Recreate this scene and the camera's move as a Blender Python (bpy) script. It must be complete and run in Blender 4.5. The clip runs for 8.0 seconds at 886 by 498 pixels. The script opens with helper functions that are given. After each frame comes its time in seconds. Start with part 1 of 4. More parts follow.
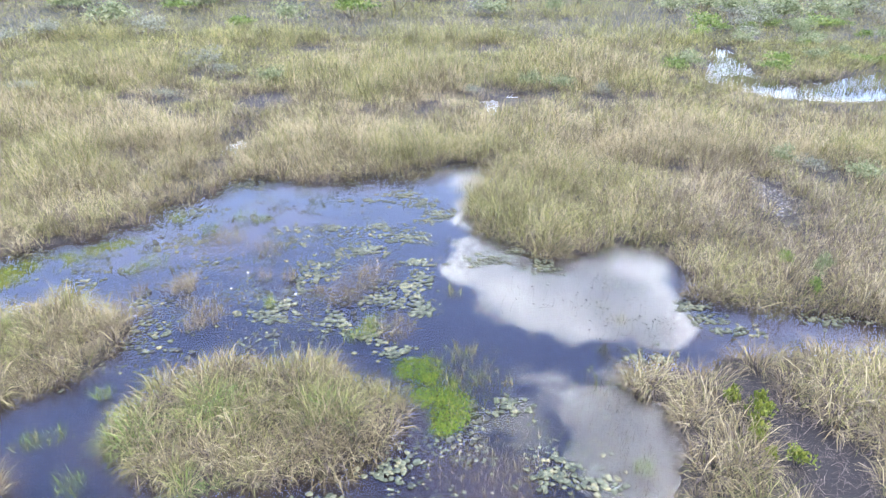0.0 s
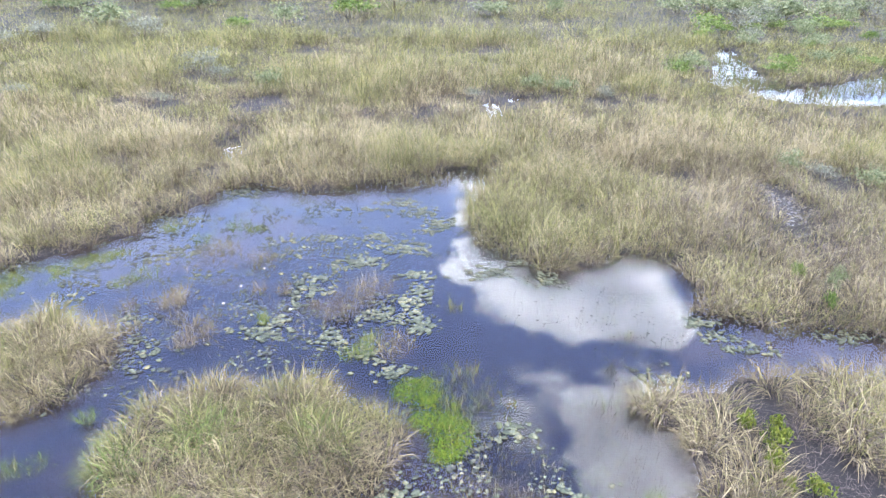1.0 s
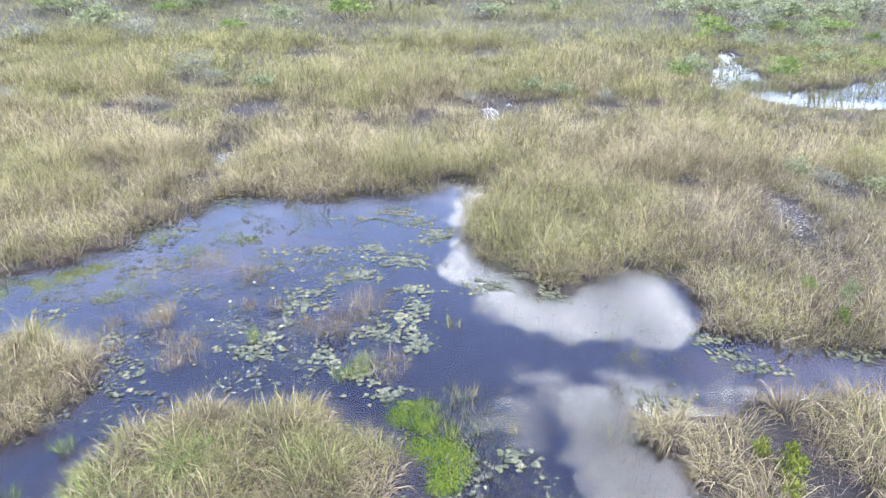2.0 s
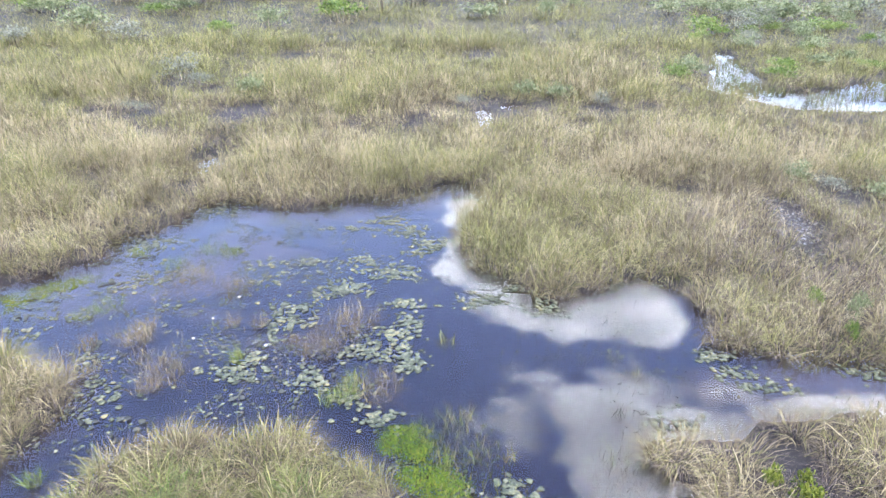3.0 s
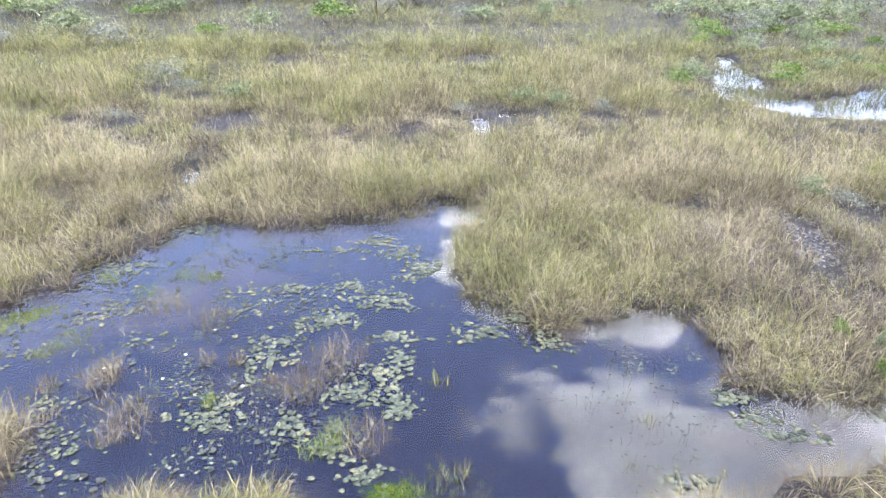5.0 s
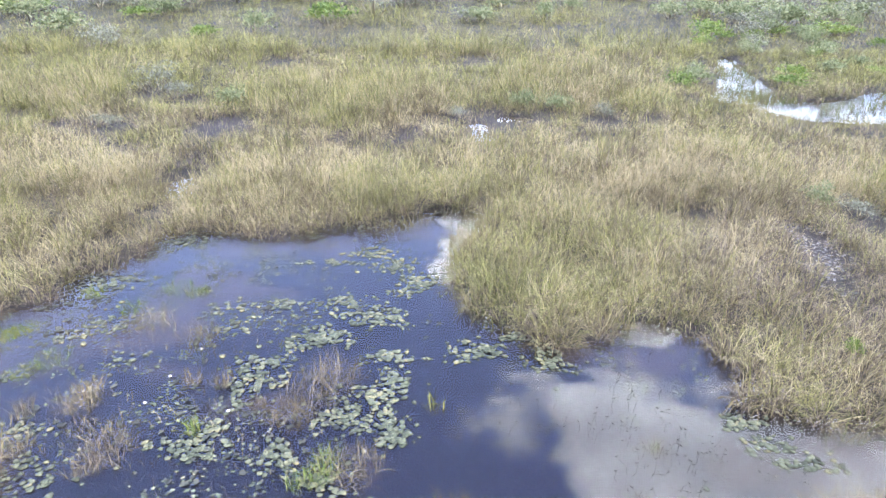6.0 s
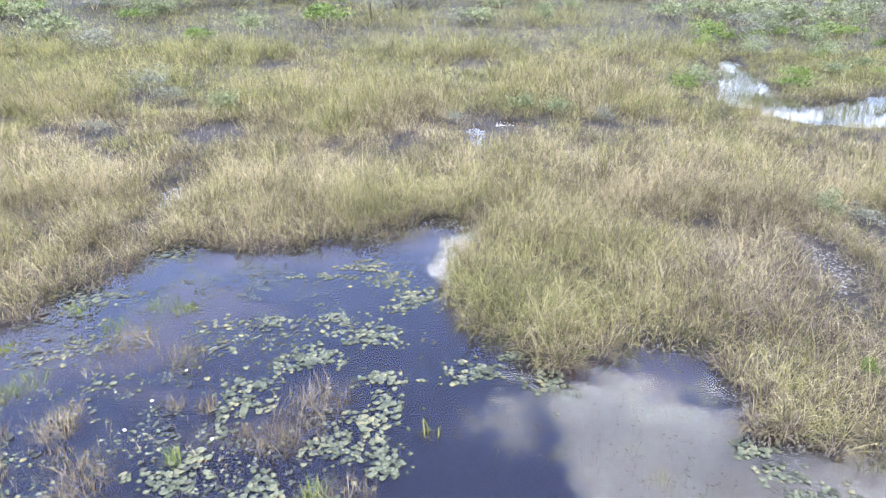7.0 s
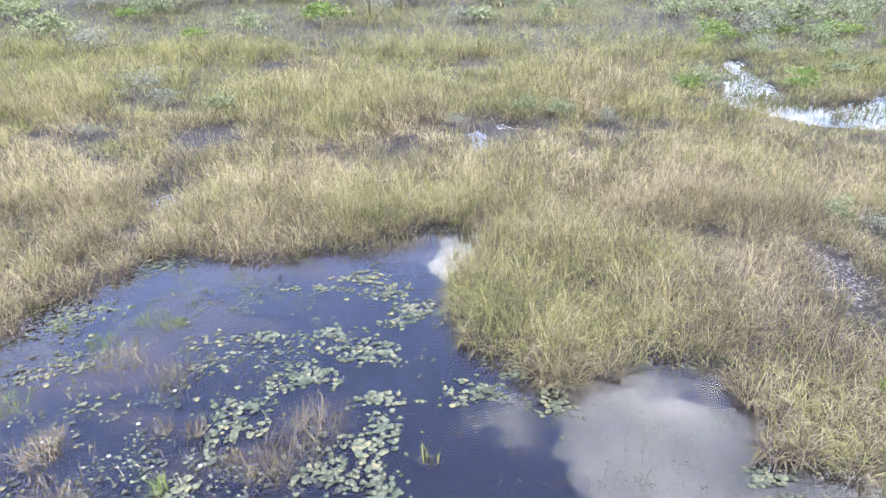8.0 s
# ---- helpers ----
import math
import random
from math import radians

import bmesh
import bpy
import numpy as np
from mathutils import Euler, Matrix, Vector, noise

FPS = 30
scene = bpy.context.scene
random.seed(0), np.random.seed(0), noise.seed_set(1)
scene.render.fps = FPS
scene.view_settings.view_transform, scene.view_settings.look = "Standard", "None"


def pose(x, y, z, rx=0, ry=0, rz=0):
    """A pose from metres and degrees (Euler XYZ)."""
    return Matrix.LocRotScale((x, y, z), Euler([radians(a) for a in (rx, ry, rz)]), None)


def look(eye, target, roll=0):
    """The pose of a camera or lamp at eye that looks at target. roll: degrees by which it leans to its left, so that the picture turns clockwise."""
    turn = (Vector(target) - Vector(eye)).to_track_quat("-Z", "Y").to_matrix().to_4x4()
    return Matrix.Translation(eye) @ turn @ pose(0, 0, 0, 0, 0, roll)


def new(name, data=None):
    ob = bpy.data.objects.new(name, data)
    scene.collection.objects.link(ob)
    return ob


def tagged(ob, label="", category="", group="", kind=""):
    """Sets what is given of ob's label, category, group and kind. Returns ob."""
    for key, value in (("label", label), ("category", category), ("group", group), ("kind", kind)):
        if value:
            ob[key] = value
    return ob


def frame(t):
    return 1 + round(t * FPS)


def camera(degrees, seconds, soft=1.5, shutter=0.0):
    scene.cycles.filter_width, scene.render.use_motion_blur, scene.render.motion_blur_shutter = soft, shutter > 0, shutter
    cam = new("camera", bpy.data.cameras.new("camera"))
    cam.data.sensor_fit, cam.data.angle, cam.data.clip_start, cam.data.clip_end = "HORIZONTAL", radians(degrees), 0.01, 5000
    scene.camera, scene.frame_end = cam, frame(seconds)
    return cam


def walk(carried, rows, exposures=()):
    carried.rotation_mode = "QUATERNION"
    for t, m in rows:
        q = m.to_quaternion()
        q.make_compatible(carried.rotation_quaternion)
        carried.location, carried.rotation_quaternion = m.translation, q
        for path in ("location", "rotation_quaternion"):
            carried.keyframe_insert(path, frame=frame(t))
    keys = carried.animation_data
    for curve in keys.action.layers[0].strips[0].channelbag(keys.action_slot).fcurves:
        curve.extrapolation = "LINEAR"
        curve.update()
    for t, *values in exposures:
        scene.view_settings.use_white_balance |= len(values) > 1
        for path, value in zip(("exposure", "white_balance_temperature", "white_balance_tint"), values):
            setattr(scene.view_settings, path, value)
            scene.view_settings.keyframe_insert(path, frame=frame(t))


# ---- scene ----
cam = camera(68.0, 8.0, soft=1.4)
PATH = [
    (0, (0.181, 0.257, 12.586), (0.132, 2.022, 11.647), 0.3),
    (0.5, (0.167, 0.749, 12.591), (0.118, 2.514, 11.653), 0.3),
    (1, (0.147, 1.245, 12.608), (0.098, 3.009, 11.668), 0.3),
    (1.5, (0.125, 1.745, 12.605), (0.076, 3.51, 11.665), 0.3),
    (3, (0.127, 3.327, 12.514), (0.105, 5.093, 11.575), 0.3),
    (3.5, (0.144, 3.849, 12.473), (0.122, 5.616, 11.536), 0.3),
    (4, (0.171, 4.339, 12.463), (0.153, 6.106, 11.526), 0.3),
    (4.5, (0.19, 4.849, 12.462), (0.175, 6.616, 11.524), 0.3),
    (6, (0.302, 6.37, 12.498), (0.291, 8.135, 11.558), 0.3),
    (6.5, (0.365, 6.899, 12.478), (0.356, 8.664, 11.538), 0.2),
    (7, (0.441, 7.405, 12.5), (0.43, 9.17, 11.56), 0.1),
    (7.5, (0.456, 7.89, 12.524), (0.445, 9.656, 11.585), 0.1),
    (8, (0.467, 8.376, 12.543), (0.454, 10.137, 11.596), 0.0),
]
walk(cam, [(t, look(eye, target, roll)) for t, eye, target, roll in PATH], [(0.0, 1.13, 6000, 13), (8.0, 1.13, 6160, 13)])

# ---- sky and sun ----
import functools

SUN_EL, SUN_AZ = 68.0, 125.0  # degrees, azimuth clockwise from +y
SUN_STRENGTH, SKY_STRENGTH = 1.95, 0.15


def node(tree, kind, links=(), operation="", data_type="", interpolation_type=""):
    n = tree.nodes.new(kind)
    if operation:
        n.operation = operation
    if data_type:
        n.data_type = data_type
    if interpolation_type:
        n.interpolation_type = interpolation_type
    for slot, value in links:
        if hasattr(value, "is_output"):
            tree.links.new(value, n.inputs[slot])
        else:
            n.inputs[slot].default_value = value
    return n


def maths(tree, op, a, b=0.0, c=0.0):
    return node(tree, "ShaderNodeMath", ((0, a), (1, b), (2, c)), operation=op).outputs[0]


def make_world():
    world = bpy.data.worlds.new("sky")
    world.use_nodes = True
    scene.world = world
    t = world.node_tree
    t.nodes.clear()
    sky = node(t, "ShaderNodeTexSky")
    sky.sky_type, sky.sun_disc = "NISHITA", False
    sky.sun_elevation, sky.sun_rotation = radians(SUN_EL), radians(SUN_AZ)
    sky.air_density, sky.dust_density, sky.ozone_density = 1.6, 0.8, 3.0
    way = node(t, "ShaderNodeTexCoord").outputs["Generated"]
    xyz = node(t, "ShaderNodeSeparateXYZ", ((0, way),)).outputs
    up = maths(t, "MAXIMUM", xyz[2], 0.06)
    # the flat layer in which the clouds drift
    plane = node(t, "ShaderNodeCombineXYZ", ((0, maths(t, "DIVIDE", xyz[0], up)), (1, maths(t, "DIVIDE", xyz[1], up)))).outputs[0]
    warp = node(t, "ShaderNodeTexNoise", (("Vector", plane), ("Scale", 4.5), ("Detail", 6.0), ("Roughness", 0.6)))
    bent = node(t, "ShaderNodeVectorMath", ((0, warp.outputs["Color"]), (1, (0.5, 0.5, 0.5))), operation="SUBTRACT").outputs[0]
    bent = node(t, "ShaderNodeVectorMath", ((0, bent), (1, (0.24, 0.24, 0.0)), (2, plane)), operation="MULTIPLY_ADD").outputs[0]
    puffs = [(0.13, 1.82, 0.21), (0.28, 1.62, 0.25), (0.45, 1.60, 0.22), (0.52, 1.50, 0.14), (0.36, 1.86, 0.34), (0.20, 2.20, 0.25), (0.15, 2.52, 0.22), (0.8, 2.1, 0.3),
             (0.36, 1.07, 0.155), (0.47, 1.02, 0.18), (0.61, 0.92, 0.21), (0.37, 0.93, 0.12), (0.82, 1.02, 0.20), (0.96, 0.96, 0.26), (0.52, 0.74, 0.25), (0.92, 0.7, 0.3)]
    thick = None
    for x, y, r in puffs:
        d = node(t, "ShaderNodeVectorMath", ((0, bent), (1, (x, y, 0.0))), operation="DISTANCE").outputs["Value"]
        h = maths(t, "SUBTRACT", 1.0, maths(t, "DIVIDE", d, r))
        thick = h if thick is None else maths(t, "MAXIMUM", thick, h)
    for x, y, r, most in [(0.14, 1.10, 0.11, 0.12), (0.24, 1.15, 0.12, 0.10), (0.45, 1.22, 0.16, 0.10), (0.66, 1.15, 0.14, 0.09)]:
        d = node(t, "ShaderNodeVectorMath", ((0, bent), (1, (x, y, 0.0))), operation="DISTANCE").outputs["Value"]
        thick = maths(t, "MAXIMUM", thick, maths(t, "MULTIPLY", maths(t, "SUBTRACT", 1.0, maths(t, "DIVIDE", d, r)), most * 1.6))
    # scattered cumulus over the rest of the sky
    field = node(t, "ShaderNodeTexNoise", (("Vector", plane), ("Scale", 0.85), ("Detail", 8.0), ("Roughness", 0.55))).outputs["Fac"]
    ahead = node(t, "ShaderNodeVectorMath", ((0, plane), (1, (-0.1, 1.5, 0.0))), operation="DISTANCE").outputs["Value"]
    ahead = node(t, "ShaderNodeMapRange", ((0, ahead), (1, 1.1), (2, 1.7), (3, -0.6), (4, 0.0))).outputs[0]
    field = maths(t, "ADD", maths(t, "MULTIPLY", maths(t, "SUBTRACT", field, 0.47), 4.0), ahead)
    thick = maths(t, "MAXIMUM", thick, field)
    tatter = node(t, "ShaderNodeTexNoise", (("Vector", plane), ("Scale", 9.0), ("Detail", 5.0), ("Roughness", 0.65))).outputs["Fac"]
    thick = maths(t, "ADD", thick, maths(t, "MULTIPLY", maths(t, "SUBTRACT", tatter, 0.5), 0.55))
    cover = node(t, "ShaderNodeMapRange", ((0, thick), (1, 0.0), (2, 0.22), (3, 0.0), (4, 0.95)), interpolation_type="SMOOTHSTEP").outputs[0]
    belly = node(t, "ShaderNodeTexNoise", (("Vector", plane), ("Scale", 3.6), ("Detail", 6.0))).outputs["Fac"]
    shade = node(t, "ShaderNodeMapRange", ((0, belly), (1, 0.40), (2, 0.62), (3, 0.3), (4, 1.1))).outputs[0]
    lit = node(t, "ShaderNodeMapRange", ((0, thick), (1, 0.1), (2, 0.7), (3, 1.3), (4, 0.7))).outputs[0]
    shade = maths(t, "MULTIPLY", shade, lit)
    white = node(t, "ShaderNodeMix", (("Factor", shade), ("A", (15.0, 15.8, 18.5, 1)), ("B", (40.0, 40.5, 42.0, 1))), data_type="RGBA")
    white = white.outputs["Result"]
    haze = node(t, "ShaderNodeMapRange", ((0, xyz[2]), (1, 0.10), (2, 0.60), (3, 0.92), (4, 0.0)), interpolation_type="SMOOTHSTEP").outputs[0]
    # thin high haze that the blue shines through
    height = node(t, "ShaderNodeMapRange", ((0, xyz[2]), (1, 0.42), (2, 0.78), (3, 0.0), (4, 1.0))).outputs[0]
    blue = node(t, "ShaderNodeMix", (("Factor", height), ("A", (8.2, 10.8, 21.0, 1)), ("B", (4.0, 5.4, 13.5, 1))), data_type="RGBA").outputs["Result"]
    clear = node(t, "ShaderNodeMix", (("Factor", 0.75), ("A", sky.outputs[0]), ("B", blue)), data_type="RGBA").outputs["Result"]
    full = node(t, "ShaderNodeMix", (("Factor", cover), ("A", clear), ("B", white)), data_type="RGBA").outputs["Result"]
    full = node(t, "ShaderNodeMix", (("Factor", haze), ("A", full), ("B", (9.5, 12.0, 16.5, 1))), data_type="RGBA").outputs["Result"]
    back = node(t, "ShaderNodeBackground", (("Color", full), ("Strength", SKY_STRENGTH)))
    node(t, "ShaderNodeOutputWorld", (("Surface", back.outputs[0]),))


make_world()
lamp = bpy.data.lights.new("sun", "SUN")
lamp.energy, lamp.angle, lamp.color = SUN_STRENGTH, radians(6.0), (1.0, 0.945, 0.85)
sun = new("sun", lamp)
a, e = radians(SUN_AZ), radians(SUN_EL)
sun.matrix_world = look((math.sin(a) * math.cos(e) * 60, math.cos(a) * math.cos(e) * 60, math.sin(e) * 60), (0, 0, 0))


# ---- materials ----
def material(name):
    m = bpy.data.materials.new(name)
    m.use_nodes = True
    t = m.node_tree
    return m, t, t.nodes["Principled BSDF"]


def ramp(tree, fac, stops):
    n = node(tree, "ShaderNodeValToRGB", ((0, fac),))
    els = n.color_ramp.elements
    while len(els) < len(stops):
        els.new(0.5)
    for el, (at, colour) in zip(els, stops):
        el.position, el.color = at, (*colour, 1)
    return n.outputs[0]


def place(tree):
    return node(tree, "ShaderNodeNewGeometry").outputs["Position"]


def leaf_material(name, stops, patch=0.35, rough=0.55, through_light=0.25, single=False, mottled=0.0):
    """Blades and leaves: each its own tone along a ramp, drifting in patches over the marsh."""
    m, t, b = material(name)
    own = node(t, "ShaderNodeObjectInfo").outputs["Random"] if single else node(t, "ShaderNodeNewGeometry").outputs["Random Per Island"]
    drift = node(t, "ShaderNodeTexNoise", (("Vector", place(t)), ("Scale", patch), ("Detail", 3.0))).outputs["Fac"]
    drift = maths(t, "MULTIPLY", maths(t, "SUBTRACT", drift, 0.5), 1.1)
    fac = maths(t, "ADD", own, drift)
    if mottled:
        spots = node(t, "ShaderNodeTexNoise", (("Vector", place(t)), ("Scale", 22.0), ("Detail", 4.0))).outputs["Fac"]
        fac = maths(t, "ADD", fac, maths(t, "MULTIPLY", maths(t, "SUBTRACT", spots, 0.5), mottled))
    colour = ramp(t, fac, stops)
    t.links.new(colour, b.inputs["Base Color"])
    b.inputs["Roughness"].default_value = rough
    b.inputs["Specular IOR Level"].default_value = 0.16 if single else 0.3 if rough < 0.5 else 0.2
    if through_light:
        glow = node(t, "ShaderNodeBsdfTranslucent", ((0, colour),))
        both = node(t, "ShaderNodeMixShader", ((0, through_light), (1, b.outputs[0]), (2, glow.outputs[0])))
        t.links.new(both.outputs[0], t.nodes["Material Output"].inputs["Surface"])
    return m


M_STRAW = leaf_material("straw", [(0.0, (0.055, 0.043, 0.024)), (0.3, (0.135, 0.107, 0.057)), (0.65, (0.225, 0.184, 0.099)), (1.0, (0.41, 0.345, 0.20))], rough=0.75)
M_GREEN = leaf_material("sedge_green", [(0.0, (0.047, 0.051, 0.016)), (0.35, (0.112, 0.113, 0.036)), (0.7, (0.192, 0.182, 0.060)), (1.0, (0.30, 0.272, 0.102))], rough=0.7)
M_DEAD = leaf_material("dead_litter", [(0.0, (0.035, 0.027, 0.024)), (0.5, (0.093, 0.073, 0.063)), (1.0, (0.21, 0.172, 0.145))], rough=0.85)
M_LUSH = leaf_material("lush_green", [(0.0, (0.055, 0.09, 0.02)), (0.5, (0.11, 0.155, 0.032)), (1.0, (0.20, 0.23, 0.06))])
M_MOSS = leaf_material("water_moss", [(0.0, (0.03, 0.065, 0.004)), (0.5, (0.06, 0.115, 0.006)), (1.0, (0.12, 0.17, 0.012))])
M_HERB = leaf_material("herb_leaf", [(0.0, (0.05, 0.073, 0.010)), (0.5, (0.105, 0.13, 0.018)), (1.0, (0.20, 0.205, 0.036))])
M_ALGAE = leaf_material("algae", [(0.0, (0.07, 0.075, 0.007)), (0.5, (0.145, 0.15, 0.012)), (1.0, (0.22, 0.215, 0.022))], patch=0.8)
M_BUSH = leaf_material("bush_leaf", [(0.0, (0.075, 0.092, 0.040)), (0.5, (0.145, 0.162, 0.075)), (1.0, (0.23, 0.238, 0.12))], patch=0.15)
M_GREYLEAF = leaf_material("grey_leaf", [(0.0, (0.085, 0.085, 0.058)), (0.5, (0.15, 0.15, 0.104)), (1.0, (0.22, 0.22, 0.158))], patch=0.2)
M_PAD = leaf_material("lily_pad", [(0.0, (0.036, 0.042, 0.026)), (0.5, (0.078, 0.086, 0.053)), (0.85, (0.115, 0.12, 0.073)), (1.0, (0.165, 0.148, 0.078))],
                      patch=0.9, rough=0.42, through_light=0.0, single=True, mottled=0.35)
M_PADMASS = leaf_material("small_pads", [(0.0, (0.022, 0.026, 0.017)), (0.3, (0.058, 0.07, 0.045)), (0.75, (0.10, 0.115, 0.076)), (1.0, (0.16, 0.152, 0.10))],
                          patch=0.6, rough=0.55, through_light=0.0, mottled=0.6)
M_DARKLEAF = leaf_material("rotting_leaf", [(0.0, (0.012, 0.014, 0.010)), (1.0, (0.05, 0.05, 0.035))], rough=0.4, through_light=0.0)
M_DRYLEAF = leaf_material("pale_dead_leaf", [(0.0, (0.04, 0.037, 0.035)), (0.5, (0.085, 0.08, 0.077)), (1.0, (0.16, 0.15, 0.142))], rough=0.45, through_light=0.0)
M_PETAL = leaf_material("white_petal", [(0.0, (0.62, 0.60, 0.55)), (1.0, (0.80, 0.79, 0.76))], rough=0.5, through_light=0.2)
M_STALK = leaf_material("stalk", [(0.0, (0.05, 0.04, 0.03)), (0.6, (0.16, 0.13, 0.08)), (1.0, (0.34, 0.29, 0.18))], rough=0.7, through_light=0.0)


def ground_material():
    m, t, b = material("peat")
    p = place(t)
    big = node(t, "ShaderNodeTexNoise", (("Vector", p), ("Scale", 0.25), ("Detail", 5.0))).outputs["Fac"]
    fine = node(t, "ShaderNodeTexNoise", (("Vector", p), ("Scale", 9.0), ("Detail", 8.0), ("Roughness", 0.7))).outputs["Fac"]
    fac = maths(t, "ADD", maths(t, "MULTIPLY", big, 0.6), maths(t, "MULTIPLY", fine, 0.4))
    mud = ramp(t, fac, [(0.3, (0.006, 0.005, 0.0048)), (0.5, (0.013, 0.0105, 0.0095)), (0.7, (0.032, 0.027, 0.023))])
    # pale silt on the shoals, black ooze in the deep
    deep = node(t, "ShaderNodeSeparateXYZ", ((0, p),)).outputs[2]
    ooze = node(t, "ShaderNodeMapRange", ((0, deep), (1, -0.10), (2, -0.35), (3, 0.0), (4, 1.0))).outputs[0]
    mud = node(t, "ShaderNodeMix", (("Factor", ooze), ("A", mud), ("B", (0.006, 0.006, 0.008, 1))), data_type="RGBA").outputs["Result"]
    silt = node(t, "ShaderNodeMapRange", ((0, deep), (1, -0.30), (2, -0.04), (3, 0.0), (4, 1.0))).outputs[0]
    dry = node(t, "ShaderNodeMapRange", ((0, deep), (1, -0.02), (2, 0.02), (3, 1.0), (4, 0.0))).outputs[0]
    silt = maths(t, "MULTIPLY", silt, dry)
    pale = ramp(t, fac, [(0.35, (0.014, 0.0105, 0.009)), (0.65, (0.046, 0.035, 0.029))])
    mud = node(t, "ShaderNodeMix", (("Factor", silt), ("A", mud), ("B", pale)), data_type="RGBA").outputs["Result"]
    # far from the pond the sheet is covered with low growth
    far = node(t, "ShaderNodeVectorMath", ((0, p), (1, (0.0, 30.0, 0.0))), operation="DISTANCE").outputs["Value"]
    far = node(t, "ShaderNodeMapRange", ((0, far), (1, 90.0), (2, 150.0), (3, 0.0), (4, 1.0))).outputs[0]
    growth = ramp(t, fac, [(0.3, (0.10, 0.13, 0.05)), (0.5, (0.22, 0.22, 0.10)), (0.7, (0.33, 0.30, 0.17))])
    colour = node(t, "ShaderNodeMix", (("Factor", far), ("A", mud), ("B", growth)), data_type="RGBA").outputs["Result"]
    t.links.new(colour, b.inputs["Base Color"])
    b.inputs["Roughness"].default_value = 0.75
    b.inputs["Specular IOR Level"].default_value = 0.25
    bump = node(t, "ShaderNodeBump", (("Strength", 0.6), ("Distance", 0.08), ("Height", fine)))
    t.links.new(bump.outputs[0], b.inputs["Normal"])
    return m


def water_material():
    m, t, b = material("marsh_water")
    p = place(t)
    b.inputs["Base Color"].default_value = (0.62, 0.62, 0.66, 1)
    b.inputs["Roughness"].default_value = 0.015
    b.inputs["IOR"].default_value = 1.38
    b.inputs["Transmission Weight"].default_value = 1.0
    ripple = node(t, "ShaderNodeTexNoise", (("Vector", p), ("Scale", 5.0), ("Detail", 3.0))).outputs["Fac"]
    gust = node(t, "ShaderNodeTexNoise", (("Vector", p), ("Scale", 0.3), ("Detail", 2.0))).outputs["Fac"]
    gust = node(t, "ShaderNodeMapRange", ((0, gust), (1, 0.4), (2, 0.7), (3, 0.0), (4, 0.03))).outputs[0]
    bump = node(t, "ShaderNodeBump", (("Strength", gust), ("Distance", 0.004), ("Height", ripple)))
    t.links.new(bump.outputs[0], b.inputs["Normal"])
    return m


M_PEAT, M_WATER = ground_material(), water_material()


# ---- the plan: shores, islands, pools ----
NORTH_SHORE = [(-26, 20), (-18, 22.6), (-16.3, 23.6), (-14.5, 24.7), (-13.4, 25.8), (-14, 27.7), (-12.6, 28.1), (-11.5, 29), (-11.9, 31.2),
               (-10.4, 31.4), (-8.8, 31.1), (-7, 30.7), (-5.1, 31.3), (-3.2, 32.1), (-1.5, 32.9), (0.6, 34), (2, 34.2)]
PENINSULA_SHORE = [(2.3, 32.6), (1.2, 29.6), (0.7, 27), (1.3, 25.6), (2.2, 24.3), (3.5, 23.4), (4.1, 23.2), (5.4, 24.0), (7.0, 25.0),
                   (8.8, 23.6), (9.25, 21.8), (9.15, 20.8), (10.0, 20.4), (11.1, 20.0), (14.6, 19.5), (17, 18.8)]
EAST_SHORE = [(17, 17.5), (11.5, 17.3), (9.2, 17.2), (8, 16.5), (6.1, 16.5), (5.3, 15.5), (6, 14.2), (5.9, 13), (5.4, 11.5), (5, 6), (6, -15), (-26, -15)]
POND = np.array(NORTH_SHORE + PENINSULA_SHORE + EAST_SHORE, float)
ISLANDS = {"left": (-13.5, 16.4, 3.1, 2.4, 10), "front": (-5.3, 13.7, 3.85, 2.4, 4), "corner": (-11.9, 10.4, 1.3, 1.0, 0)}
# chains of pools: x, y, half width
POOLS = [[(24.8, 65.5, 1.0), (23.4, 59, 1.4), (21.8, 53, 2.3), (24.5, 49.8, 2.4), (28.5, 50.0, 2.9), (34, 52, 3.7), (44, 56, 4.6)],
         [(-12.5, 35.2, 0.7), (-12.7, 36.6, 0.5)],
         [(2.5, 43.4, 0.4), (2.2, 46, 0.55)], [(4.2, 47.6, 0.6), (5.0, 47.4, 0.45)]]
# low, dark, broken growth round the pools: x, y, radius
BARE = [(-13.4, 44.8, 2.7), (-12.8, 39.3, 1.0), (-13, 36.6, 1.7), (-20, 44.5, 2.2), (-20.5, 52.5, 2.5), (3, 46.5, 2.6), (6.2, 47.2, 1.6), (10.2, 46.6, 2.0),
        (-6, 42.9, 1.4), (15.4, 31, 1.3), (14.9, 28.9, 1.45), (14.7, 26.9, 0.8), (18.8, 32.3, 2.0), (-18, 33.5, 1.3), (8.7, 15.2, 1.0), (8.7, 14.0, 1.0), (9.5, 13.0, 1.3), (8.5, 12.7, 0.9), (9.1, 11.8, 1.1), (10.3, 12.9, 0.8), (8.3, 16.2, 0.6), (22, 56, 3), (-16, 31.3, 0.9), (-12.6, 32.6, 0.8), (-17.6, 40.6, 1.6), (-23.5, 45.0, 1.8), (-1.8, 43.3, 1.3), (13.4, 47.2, 1.3), (17.2, 52.0, 1.6), (-17.5, 50.5, 1.8), (-27.0, 47.0, 1.6), (-14.0, 62.5, 2.6), (3.0, 63.5, 2.6), (11.5, 33.0, 0.9), (8.6, 43.6, 0.9)]

